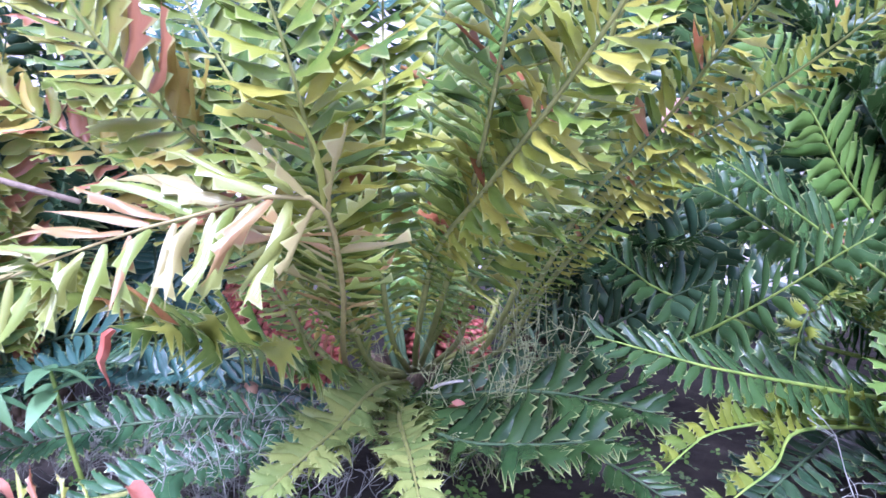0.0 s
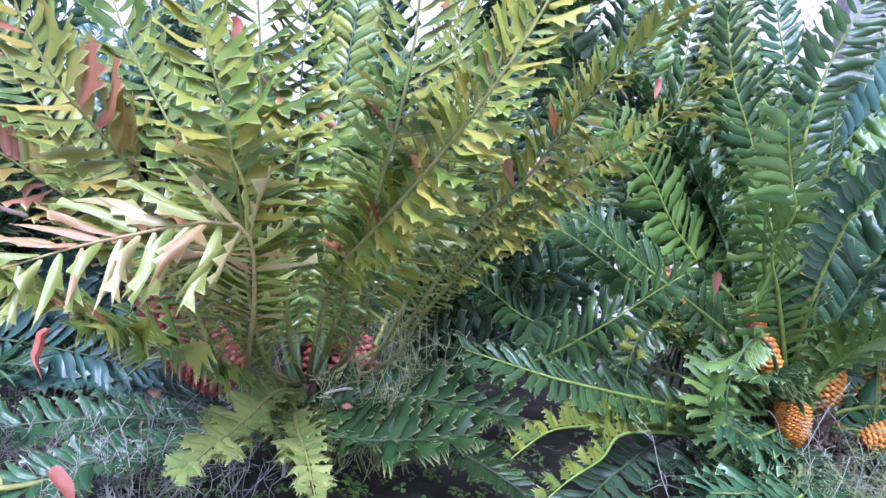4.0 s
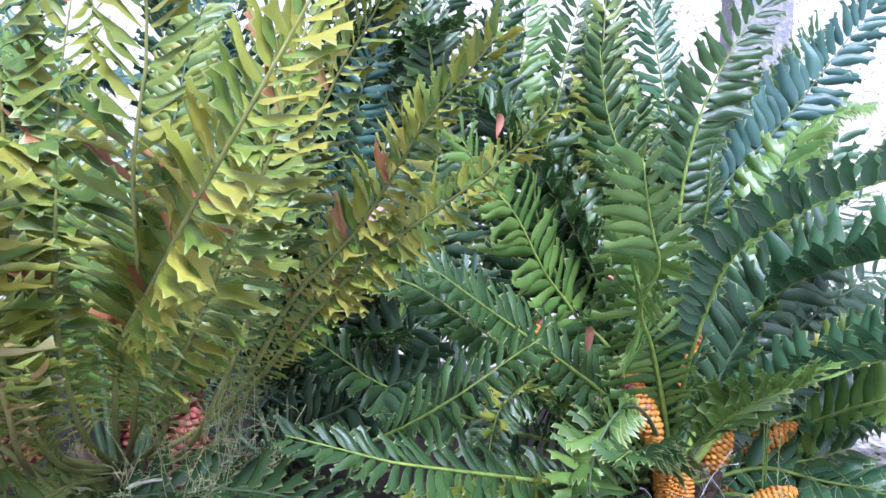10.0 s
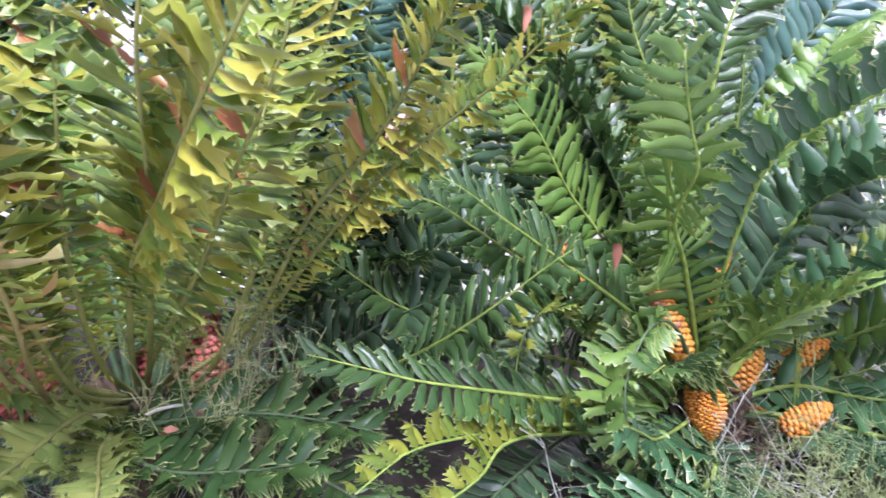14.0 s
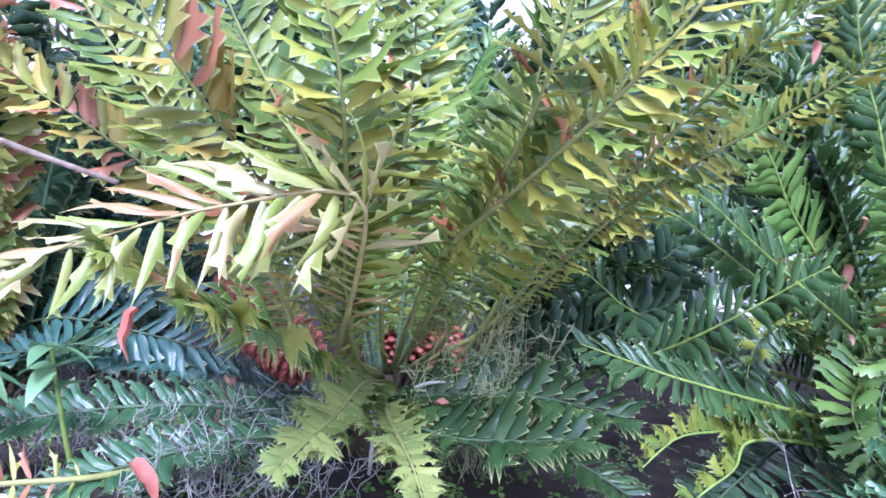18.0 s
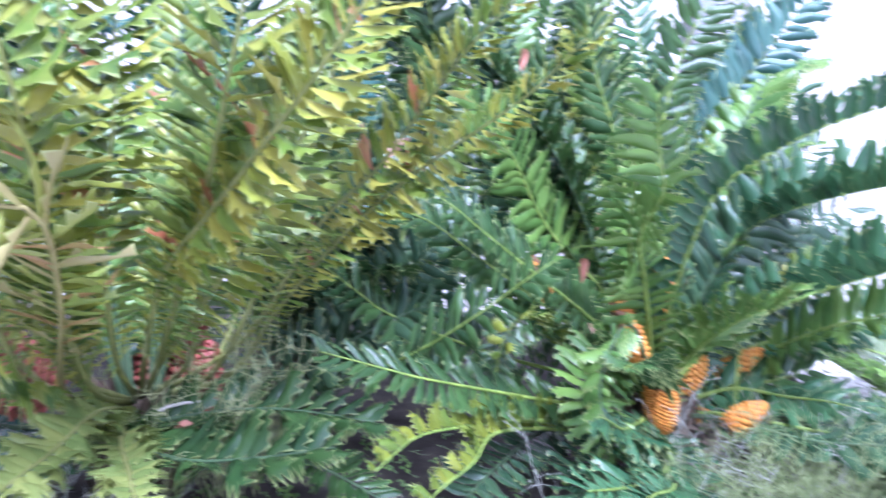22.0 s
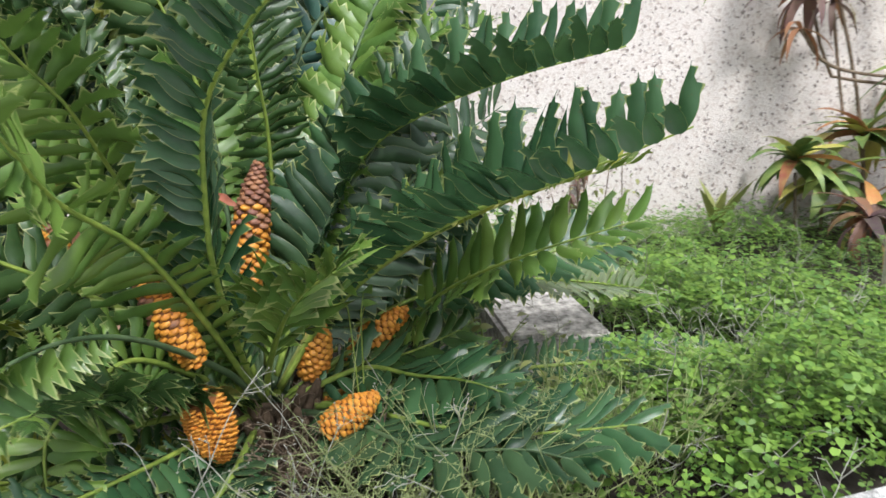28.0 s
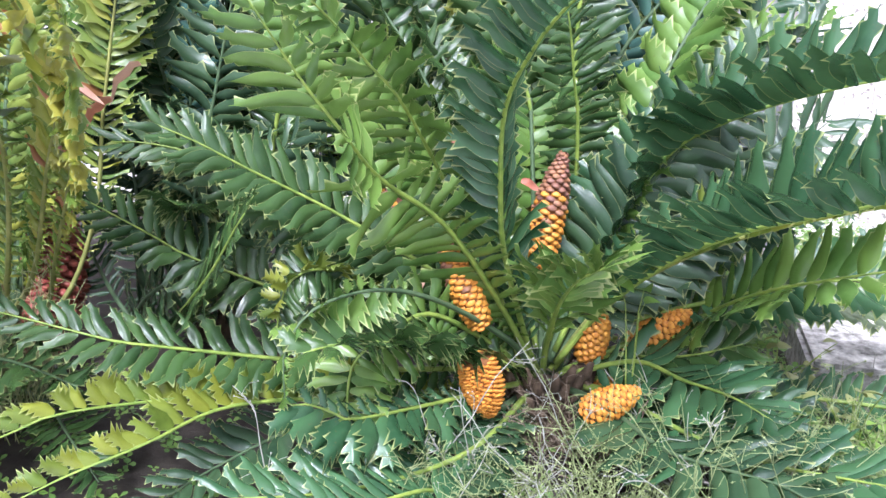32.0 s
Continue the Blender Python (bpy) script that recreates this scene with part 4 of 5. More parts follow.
frond(cycad_b, 'deep', 0.12, (0.05, -0.8, 0.6), [(1.400, 1.970, 0.860), (0.950, 1.960, 0.980), (0.600, 1.950, 1.110), (0.490, 1.930, 1.180), (0.360, 1.880, 1.275)], tw=10, fwd=22, v=8, single=True, bare=0.3, pitch=0.28)
frond(cycad_c, 'deep', 0.125, (0.1, -0.7, 0.65), [(0.420, 2.350, 0.820), (0.500, 2.000, 0.920), (0.620, 1.780, 1.040), (0.731, 1.638, 1.159), (0.823, 1.510, 1.277), (0.860, 1.460, 1.320)], tw=10, fwd=18, v=8, single=True, bare=0.3, pitch=0.32)
frond(cycad_b, 'deep', 0.108, (-0.05, -0.6, 0.8), [(1.400, 1.900, 0.830), (1.100, 1.790, 0.870), (0.815, 1.668, 0.947), (0.603, 1.564, 1.011), (0.544, 1.539, 1.029), (0.360, 1.525, 1.085), (0.310, 1.520, 1.100)], tw=8, fwd=26, v=8, single=True, pitch=0.30)
frond(cycad_a, 'yellow', 0.105, (-0.2, -0.9, 0.3), [(0.181, 1.900, 1.076), (0.329, 1.750, 1.372), (0.445, 1.600, 1.524), (0.497, 1.450, 1.639), (0.532, 1.260, 1.748), (0.570, 1.150, 1.812), (0.602, 1.050, 1.872)], tw=0, fwd=34, v=6, kind='curled', pitch=0.2, single=True, bare=0.16, shelf=(0, -0.5, 0.87))
frond(cycad_b, 'deep', 0.12, (-0.2, -0.5, 0.8), [(1.420, 1.850, 0.860), (1.250, 1.680, 0.960), (1.140, 1.530, 1.030), (1.080, 1.440, 1.065), (1.030, 1.370, 1.080), (0.990, 1.330, 1.080)], tw=10, fwd=24, v=26, kind='holly', pitch=0.3, bare=0.08)
frond(cycad_b, 'lime', 0.075, (-0.3, -0.4, 0.85), [(1.156, 1.900, 0.986), (1.017, 1.850, 1.084), (0.949, 1.800, 1.121), (0.895, 1.760, 1.123), (0.862, 1.740, 1.079), (0.852, 1.730, 1.023)], tw=8, fwd=6, v=58, kind='holly', pitch=0.42, bare=0.08, stalk_kind='dull')
frond(cycad_b, 'green', 0.13, (-0.4, -0.75, 0.45), [(1.450, 1.930, 0.900), (1.332, 1.830, 1.168), (1.220, 1.700, 1.412), (1.155, 1.584, 1.540), (1.103, 1.530, 1.602), (1.054, 1.450, 1.667), (1.012, 1.350, 1.715)], tw=14, fwd=24, v=14, kind='curled', pitch=0.28, bare=0.08)
frond(cycad_e, 'rusty', 0.1, (0, -0.75, 0.6), [(-0.585, 1.750, 0.717), (-0.744, 1.550, 0.740), (-0.921, 1.470, 0.749), (-1.161, 1.420, 0.741), (-1.283, 1.380, 0.717), (-1.423, 1.330, 0.676)], tw=8, fwd=12, v=16, kind='slim', pitch=0.42, bare=0.3)
frond(cycad_b, 'green', 0.10, (-0.93, -0.37, 0.15), [(1.420, 1.860, 0.920), (1.250, 1.660, 1.080), (1.120, 1.520, 1.150), (1.010, 1.400, 1.150), (0.955, 1.360, 1.090), (0.945, 1.360, 1.030), (0.947, 1.352, 0.980)], tw=10, fwd=10, v=6, kind='holly', pitch=0.32, bare=0.56, part_size=(0.35, 1.0), stalk_kind='dull')
frond(cycad_b, 'green', 0.19, (0.1, -0.35, 0.9), [(1.519, 1.900, 0.892), (1.519, 1.800, 0.988), (1.520, 1.680, 1.082), (1.535, 1.560, 1.161), (1.568, 1.460, 1.214)], tw=8, fwd=48, v=22, kind='slim', pitch=0.12, bare=0.25)
frond(cycad_b, 'deep', 0.1, (0, -0.6, 0.75), [(1.600, 2.050, 1.200), (1.597, 2.000, 1.458), (1.574, 1.950, 1.584), (1.552, 1.900, 1.700), (1.520, 1.850, 1.818)], tw=8, fwd=10, v=10, kind='curled', pitch=0.25, bare=0.1)
frond(cycad_b, 'green', 0.15, (-0.2, -0.6, 0.75), [(1.620, 2.000, 0.880), (1.791, 2.050, 0.865), (1.905, 1.930, 0.957), (1.996, 1.750, 1.079), (2.107, 1.570, 1.168), (2.250, 1.420, 1.235)], tw=8, fwd=22, v=25, single=True, bare=0.3, kind='strap', pitch=0.27)
frond(cycad_a, 'yellow', 0.095, (-0.25, -0.9, 0.3), [(0.144, 2.000, 0.947), (0.248, 1.900, 1.132), (0.397, 1.720, 1.362), (0.513, 1.520, 1.513), (0.594, 1.360, 1.599), (0.664, 1.200, 1.682), (0.706, 1.080, 1.764)], tw=0, fwd=(26, 34), v=6, kind='curled', pitch=0.2, single=True, bare=0.16, part_size=(0.7, 1.1), shelf=(0, -0.5, 0.87))
frond(cycad_b, 'teal', 0.135, (-0.2, -0.25, 0.95), [(1.470, 1.900, 0.900), (1.390, 1.720, 1.180), (1.370, 1.620, 1.350), (1.367, 1.500, 1.520), (1.400, 1.300, 1.630), (1.440, 1.120, 1.690), (1.497, 0.959, 1.723)], tw=8, fwd=38, v=46, kind='broad', pitch=0.25, bare=0.08, single=True)
frond(cycad_b, 'teal', 0.12, (-0.2, -0.7, 0.65), [(1.400, 1.800, 0.820), (1.220, 1.600, 0.860), (1.064, 1.436, 0.900), (1.020, 1.420, 0.925), (0.979, 1.406, 0.945), (0.950, 1.390, 0.950)], tw=10, fwd=20, v=6, kind='holly', pitch=0.24, bare=0.35, part_size=(1.0, 0.45))
frond(cycad_b, 'teal', 0.1, (0, -0.5, 0.85), [(1.300, 1.550, 0.700), (1.200, 1.400, 0.760), (1.100, 1.280, 0.800), (1.000, 1.200, 0.830), (0.920, 1.140, 0.840)], tw=8, fwd=24, v=14, pitch=0.26, bare=0.2)
frond(cycad_b, 'lime', 0.08, (0.2, -0.5, 0.85), [(1.300, 1.850, 0.780), (0.900, 1.680, 0.860), (0.647, 1.500, 0.910), (0.504, 1.370, 0.939), (0.433, 1.310, 0.924), (0.378, 1.250, 0.913)], tw=14, fwd=42, v=38, kind='holly', sides=(1,), pitch=0.38, single=True)
frond(cycad_b, 'lime', 0.08, (0.2, -0.5, 0.85), [(1.350, 1.850, 0.740), (1.000, 1.720, 0.820), (0.770, 1.570, 0.865), (0.650, 1.400, 0.860), (0.540, 1.310, 0.842), (0.460, 1.240, 0.820)], tw=14, fwd=42, v=38, kind='holly', sides=(1,), pitch=0.38, single=True)
# sky reflected in this frond is put into its blue leaf colour
frond(cycad_c, 'blue', 0.12, (-0.3, -0.8, 0.5), [(0.332, 2.47, 1.107), (0.428, 2.42, 1.332), (0.468, 2.37, 1.550), (0.514, 2.32, 1.811), (0.550, 2.27, 2.011), (0.593, 2.22, 2.220)], tw=14, fwd=22, v=-6, kind='curled', pitch=0.24, bare=0.15)
frond(cycad_c, 'green', 0.12, (-0.2, -0.8, 0.5), [(0.778, 2.400, 1.369), (0.815, 2.400, 1.660), (0.763, 2.350, 1.938), (0.696, 2.300, 2.144), (0.633, 2.250, 2.338)], tw=10, fwd=26, v=8, kind='broad', pitch=0.3, bare=0.15)
frond(cycad_a, 'olive', 0.14, (0.3, -0.9, 0.3), [(0.10, 2.2, 0.93), (0.20, 2.24, 1.19), (0.246, 2.24, 1.462), (0.293, 2.24, 1.70), (0.322, 2.24, 1.852), (0.37, 2.22, 2.2)], tw=0, fwd=34, v=6, kind='curled', pitch=0.17, bare=0.2, shelf=(0, -0.5, 0.87))
frond(cycad_a, 'olive', 0.118, (-0.15, -0.9, 0.3), [(0.099, 1.900, 0.985), (0.233, 1.750, 1.335), (0.302, 1.600, 1.607), (0.378, 1.450, 1.840), (0.432, 1.350, 1.943), (0.471, 1.250, 2.045)], tw=0, fwd=30, v=6, kind='curled', pitch=0.2, bare=0.16, shelf=(0, -0.5, 0.87))


def wild(plant, pal, n, reach, rise, seed, turn=(0, 360)):
    """Arching leaves all round a crown."""
    r = random.Random(seed)
    c = CROWNS[plant.name]
    for k in range(n):
        a = radians(turn[0] + (turn[1] - turn[0]) * (k + r.uniform(0, 0.8)) / n)
        o = np.array((math.cos(a), math.sin(a), 0))
        far, up = reach * r.uniform(0.75, 1.15), rise * r.uniform(0.7, 1.2)
        pts = [tuple(c + o * 0.05), tuple(c + o * far * 0.3 + (0, 0, up * 0.55)), tuple(c + o * far * 0.65 + (0, 0, up * 0.92)), tuple(c + o * far + (0, 0, up))]
        frond(plant, pal if isinstance(pal, str) else r.choice(pal), r.uniform(0.12, 0.15), (-o[0] * 0.5, -o[1] * 0.5 - 0.3, 0.8), pts, tw=r.uniform(-5, 25), fwd=26, v=r.uniform(5, 30), kind=r.choice(("broad", "curled", "holly")), stalk_kind="dull")


# dark tones here carry the shade of the gap behind the front plants
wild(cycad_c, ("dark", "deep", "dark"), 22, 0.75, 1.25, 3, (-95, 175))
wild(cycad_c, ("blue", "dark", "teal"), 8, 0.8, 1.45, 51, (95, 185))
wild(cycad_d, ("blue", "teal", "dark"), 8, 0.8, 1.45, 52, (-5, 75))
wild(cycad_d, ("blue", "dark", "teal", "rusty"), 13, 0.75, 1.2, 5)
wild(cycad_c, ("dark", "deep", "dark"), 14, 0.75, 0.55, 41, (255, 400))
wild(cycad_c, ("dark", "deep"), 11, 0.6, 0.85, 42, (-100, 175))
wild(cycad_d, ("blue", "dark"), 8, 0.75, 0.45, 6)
wild(cycad_e, ("blue", "dark", "rusty", "rusty"), 9, 0.55, 1.15, 15)
wild(cycad_e, ("blue", "dark"), 6, 0.6, 0.3, 16)
wild(cycad_f, ("olive", "rusty", "green"), 16, 0.75, 1.0, 31)
wild(cycad_f, ("olive", "green", "dark"), 9, 0.8, 0.35, 32, (-150, 30))
wild(cycad_e, ("olive", "rusty", "green"), 5, 0.7, 0.75, 33, (150, 290))
wild(cycad_a, ("olive", "green", "olive"), 4, 0.6, 1.25, 8, (40, 75))
wild(cycad_a, ("olive", "green", "dark"), 5, 0.75, 1.15, 10, (115, 170))
wild(cycad_b, ("deep", "dark", "green"), 15, 0.85, 1.25, 9, (5, 170))



# ---- cones ----
def scale_mesh(name, mat):
    """One cone scale: a flattened knob with a raised, turned-down face."""
    v = [(0, -0.5, -0.28), (0, 0, -0.42), (0, 0.5, -0.28), (0, 0.5, 0.2), (0, 0, 0.42), (0, -0.5, 0.2),
         (0.45, -0.36, -0.26), (0.5, 0, -0.36), (0.45, 0.36, -0.26), (0.42, 0.34, 0.06), (0.5, 0, 0.16), (0.42, -0.34, 0.06),
         (0.62, -0.14, -0.2), (0.62, 0.14, -0.2), (0.6, 0.0, -0.02)]
    f = [(i, (i + 1) % 6, 6 + (i + 1) % 6, 6 + i) for i in range(6)]
    f += [(6, 7, 13, 12), (7, 8, 13), (8, 9, 14, 13), (9, 10, 14), (10, 11, 14), (11, 6, 12, 14), (12, 13, 14)]
    return mesh_from(name, v, f, mat)


SCALES = {"orange": scale_mesh("scale", ORANGE), "old": scale_mesh("scale", ORANGE_OLD), "red": scale_mesh("scale", RED)}


def cone(plant, a, b, radius, rows, around, kind, label, old=0.0, blunt=0.75):
    """A cone from its foot a to its tip b, with spiralling scales."""
    a, b = Vector(a), Vector(b)
    axis = b - a
    core_mat = CORE_RED if kind == "red" else CORE_ORANGE
    prof = [blunt * 0.75, 0.92, 1.0, 1.0, 0.95, 0.8, 0.5, 0.12]
    v, f = tube([tuple(a), tuple(a + axis * 0.5), tuple(b)], [radius * 0.8 * q for q in prof], 12, 14)
    core = child("cone", mesh_from("cone", v, f, core_mat), plant, label)
    q = axis.to_track_quat("Z", "Y")
    r = random.Random(int(a.x * 1000 + a.z * 77))
    total = round(rows * around * 0.95)
    for k in range(total):
        u = (k + 0.5) / total
        rad = radius * 0.8 * float(np.interp(u, np.linspace(0, 1, 8), prof))
        ang = k * 2.39996 + r.uniform(-0.06, 0.06)
        o = q @ Vector((math.cos(ang), math.sin(ang), 0))
        up = axis.normalized()
        t = up.cross(o)
        size = math.sqrt(2 * math.pi * radius * 0.8 * axis.length / total) * (0.55 + 0.45 * rad / (radius * 0.8))
        kind_k = "old" if r.random() < old * max(0, (u - 0.35) * 2.2) else kind
        ob = child("scale", SCALES[kind_k], core)
        mm = Matrix((o * radius * 0.36 * r.uniform(0.75, 1.2), t * size * 1.3, up * size * 0.95 + o * radius * 0.06 + t * size * r.uniform(-0.15, 0.15))).transposed().to_4x4()
        mm.translation = a + axis * u + o * rad * 0.92
        ob.matrix_basis = mm
    return core


MALE, OLD_MALE, FEMALE = "orange pollen cone with spiralled scales", "tall orange cone, withered brown at the top", "scarlet seed cone with knobbly scales"
cone(cycad_b, (1.490, 1.94, 1.085), (1.553, 1.94, 1.40), 0.052, 20, 10, "orange", OLD_MALE, old=1.0)
cone(cycad_b, (1.343, 1.78, 0.985), (1.240, 1.80, 1.206), 0.043, 17, 9, "orange", MALE, old=0.35)
cone(cycad_b, (1.13, 2.02, 1.14), (1.08, 2.06, 1.30), 0.034, 11, 8, "orange", OLD_MALE, old=0.6)
cone(cycad_b, (1.325, 1.66, 0.945), (1.362, 1.68, 0.795), 0.056, 24, 16, "orange", MALE, blunt=1.1)
cone(cycad_b, (1.755, 1.985, 0.855), (1.895, 1.885, 0.992), 0.050, 15, 10, "orange", MALE)
cone(cycad_b, (1.640, 1.965, 0.835), (1.665, 1.905, 0.988), 0.048, 12, 10, "orange", MALE)
cone(cycad_b, (1.580, 1.67, 0.805), (1.706, 1.65, 0.875), 0.045, 11, 10, "orange", MALE)
cone(cycad_b, (1.65, 1.93, 0.755), (1.78, 1.90, 0.80), 0.034, 12, 9, "orange", MALE)
cone(cycad_a, (-0.04, 2.34, 0.80), (-0.02, 2.36, 1.27), 0.135, 21, 17, "red", FEMALE)
cone(cycad_a, (-0.34, 2.10, 0.86), (-0.62, 2.08, 1.14), 0.11, 17, 15, "red", FEMALE)
cone(cycad_a, (0.06, 2.12, 0.78), (0.09, 2.10, 1.02), 0.060, 9, 10, "red", FEMALE)



# ---- loose plants and small things ----
def blade(length, width, bend, rng, segs=5, droop=0.0):
    """A simple strap leaf along x, bent down."""
    verts, uv, faces = [], [], []
    for i in range(segs + 1):
        u = i / segs
        w = width * math.sin(math.pi * min(1, 0.12 + 0.88 * u) ** 0.8) * 0.5 if u < 1 else 0.0
        a = bend * u
        x = length * (math.sin(a) / bend if abs(bend) > 0.01 else u)
        z = -length * ((1 - math.cos(a)) / bend if abs(bend) > 0.01 else 0)
        for k in (-1, 0, 1):
            verts.append((x, k * w, z + abs(k) * w * 0.35))
            uv.append((u, k * 0.8))
    for i in range(segs):
        for k in (0, 1):
            q = 3 * i + k
            faces.append((q, q + 1, q + 4, q + 3))
    return np.array(verts), faces, np.array(uv)


def place_blade(pile, b, at, yaw, pitch, roll=0.0):
    m = np.array(Matrix.Translation(at) @ Euler((roll, -pitch, yaw)).to_matrix().to_4x4())
    v, f, uv = b
    pile.add(v @ m[:3, :3].T + m[:3, 3], f, uv)


def rosette(name, at, n, length, width, mat, label, category, spread=(0.2, 1.3), bend=(0.4, 1.5), stem=None, seed=1, group=""):
    """A tuft of strap leaves on a stem."""
    ob = new(name)
    tagged(ob, label, category, group)
    r = random.Random(seed)
    if stem:
        v, f = tube(stem, (0.012, 0.010, 0.009), 7, 10)
        child("stem", mesh_from("stem", v, f, DRY), ob, "thin woody stem")
    for k in range(n):
        pile = Pile()
        yaw, pitch = k * 2.4 + r.uniform(-0.3, 0.3), math.pi / 2 - r.uniform(*spread)
        place_blade(pile, blade(length * r.uniform(0.6, 1.1), width * r.uniform(0.8, 1.2), r.uniform(*bend), r, 7), Vector(at) + Vector((0, 0, 0.03 * k / n)), yaw, pitch, r.uniform(-0.4, 0.4))
        child("leaf", pile.mesh("leaf", mat), ob)
    return ob


# -- shade-grey pier, broken block, stump
block = new("concrete_block", box("concrete_block", (0.36, 0.44, 0.16), BLOCK, 0.015))
block.matrix_world = Matrix.Translation((2.555, 2.27, 0.715)) @ pose(0, 0, 0, 7, 3, -14)
for v in block.data.vertices:
    v.co += Vector(noise.noise_vector(v.co * 9)) * 0.012
tagged(block, "weathered mossy concrete block lying in the bed", "block")

stump = new("cut_stem")
tagged(stump, "pale brown broken leaf stalk standing in the bed", "stalk")
sv, sf = tube([(-0.62, 2.1, 0.58), (-0.60, 2.1, 0.70), (-0.575, 2.1, 0.83)], (0.026, 0.024, 0.021), 8, 8)
child("stalk", mesh_from("stalk", sv, sf, plain("split_stalk", (0.30, 0.17, 0.10), (0.50, 0.31, 0.20), 25, 0.8)), stump)

dead_twig = new("dead_twig")
tagged(dead_twig, "bleached forked twig lying over the leaf bases", "twig")
for k, line in enumerate((((-0.15, 1.80, 0.66), (-0.145, 1.8, 0.77), (-0.14, 1.80, 0.82), (-0.03, 1.80, 0.91), (0.10, 1.80, 0.925), (0.17, 1.8, 0.95)),
                          ((-0.14, 1.80, 0.82), (-0.17, 1.78, 0.86), (-0.19, 1.78, 0.93)))):
    sv, sf = tube(line, (0.006, 0.005, 0.003), 6, 14)
    child("branch", mesh_from("branch", sv, sf, GREY_TWIG), dead_twig)

long_stalk = new("dry_stalk")
tagged(long_stalk, "long bare brown stalk leaning through the leaves", "stalk")
sv, sf = tube([(-1.600, 1.750, 1.900), (-1.434, 1.450, 1.674), (-1.243, 1.400, 1.602), (-1.047, 1.350, 1.532), (-0.860, 1.300, 1.465), (-0.658, 1.300, 1.405)], (0.008, 0.008, 0.007, 0.005), 6, 18)
child("stalk", mesh_from("stalk", sv, sf, DRY), long_stalk)


# -- fallen leaves
def curled_leaf(at, turn, size, label="curled reddish fallen leaf"):
    r = random.Random(hash_of([at]))
    v, f, uv = blade(size, size * 0.34, r.uniform(0.6, 1.3), r, 7)
    v = v.copy()
    v[:, 2] += 0.9 * np.abs(v[:, 1]) * r.uniform(0.4, 1.2) + 0.004 * np.sin(v[:, 0] * 120)
    ob = new("fallen_leaf", mesh_from("fallen_leaf", v, f, FALLEN, uv))
    ob.matrix_world = Matrix.Translation(at) @ pose(0, 0, 0, *turn)
    return tagged(ob, label, "leaf", "fallen red leaves")


for at, turn, size in (((0.000, 1.700, 0.885), (10, 10, -20), 0.1),
                       ((0.500, 1.550, 1.550), (30, 10, 10), 0.07),
                       ((-0.260, 1.250, 1.830), (0, 70, 30), 0.08),
                       ((1.130, 1.800, 1.300), (0, 60, 40), 0.08),
                       ((1.180, 1.840, 1.100), (20, 80, 30), 0.08),
                       ((0.300, 2.200, 1.520), (0, 30, 200), 0.15),
                       ((-0.621, 1.330, 1.164), (0, 60, 215), 0.11),
                       ((-0.654, 1.420, 0.821), (10, 20, -30), 0.12),
                       ((-1.440, 1.700, 0.867), (10, 40, 140), 0.15),
                       ((-1.377, 1.680, 0.794), (0, 10, 15), 0.14),
                       ((-1.037, 1.520, 0.788), (0, 10, 10), 0.13),
                       ((-1.040, 1.340, 0.728), (0, 20, 230), 0.09),
                       ((-0.991, 1.330, 0.723), (0, 30, 100), 0.1),
                       ((-1.477, 1.700, 0.779), (0, 0, 100), 0.13),
                       ((0.567, 1.750, 1.608), (0, 30, 200), 0.12),
                       ((1.450, 1.980, 1.320), (60, 20, 0), 0.07),
                       ((1.258, 1.950, 1.433), (40, 60, 0), 0.06),
                       ((0.70, 1.345, 1.79), (10, 60, 60), 0.05)):
    curled_leaf(at, turn, size)


# -- broad-leaved weed by the ledge
def broad_weed(at, n, size, seed, label):
    ob = new("broadleaf_weed")
    tagged(ob, label, "weed", "broad-leaved weeds")
    r = random.Random(seed)
    top = Vector(at)
    sv, sf = tube([(at[0] + 0.04, at[1] + 0.1, 0.6), (at[0] + 0.02, at[1] + 0.04, 0.8), tuple(top)], (0.007, 0.006, 0.004), 6, 10)
    child("stem", mesh_from("stem", sv, sf, RACHIS["green"]), ob)
    for k in range(n):
        pile = Pile()
        place_blade(pile, blade(size * r.uniform(0.7, 1.1), size * 0.40, r.uniform(0.3, 1.0), r, 8), top - Vector((0, 0, 0.05 * (k // 3))), k * 2.2 + r.uniform(-0.3, 0.3), r.uniform(-0.2, 0.6), r.uniform(-0.3, 0.3))
        child("leaf", pile.mesh("leaf", BROAD), ob)


broad_weed((-1.115, 1.58, 1.00), 11, 0.185, 2, "green weed with broad oval leaves beside the cycad")
broad_weed((-0.882, 1.580, 1.019), 7, 0.115, 6, "small green weed with broad oval leaves")


# -- palm clump
palm = new("palm_clump")
tagged(palm, "clump of pale ringed palm stems with thin yellowish leaves", "palm")


def palm_stem(line, r0, r1):
    p, w, run = curve_points(line, 90)
    ref = np.array([0.2, 0.9, 0.1])
    verts, faces = [], []
    for k in range(90):
        a = np.cross(w[k], ref)
        a /= np.linalg.norm(a)
        b = np.cross(w[k], a)
        u = k / 89
        ring = 1.05 if k % 7 == 0 else 1.0
        rad = (r0 + (r1 - r0) * min(1, u * 1.6)) * ring * (1 + 0.35 * math.exp(-u * 18))
        for s in range(14):
            ang = 2 * math.pi * s / 14
            verts.append(p[k] + rad * (math.cos(ang) * a + math.sin(ang) * b))
    for k in range(89):
        for s in range(14):
            t = (s + 1) % 14
            faces.append((k * 14 + s, k * 14 + t, (k + 1) * 14 + t, (k + 1) * 14 + s))
    child("stem", mesh_from("stem", verts, faces, PALM_BARK), palm)


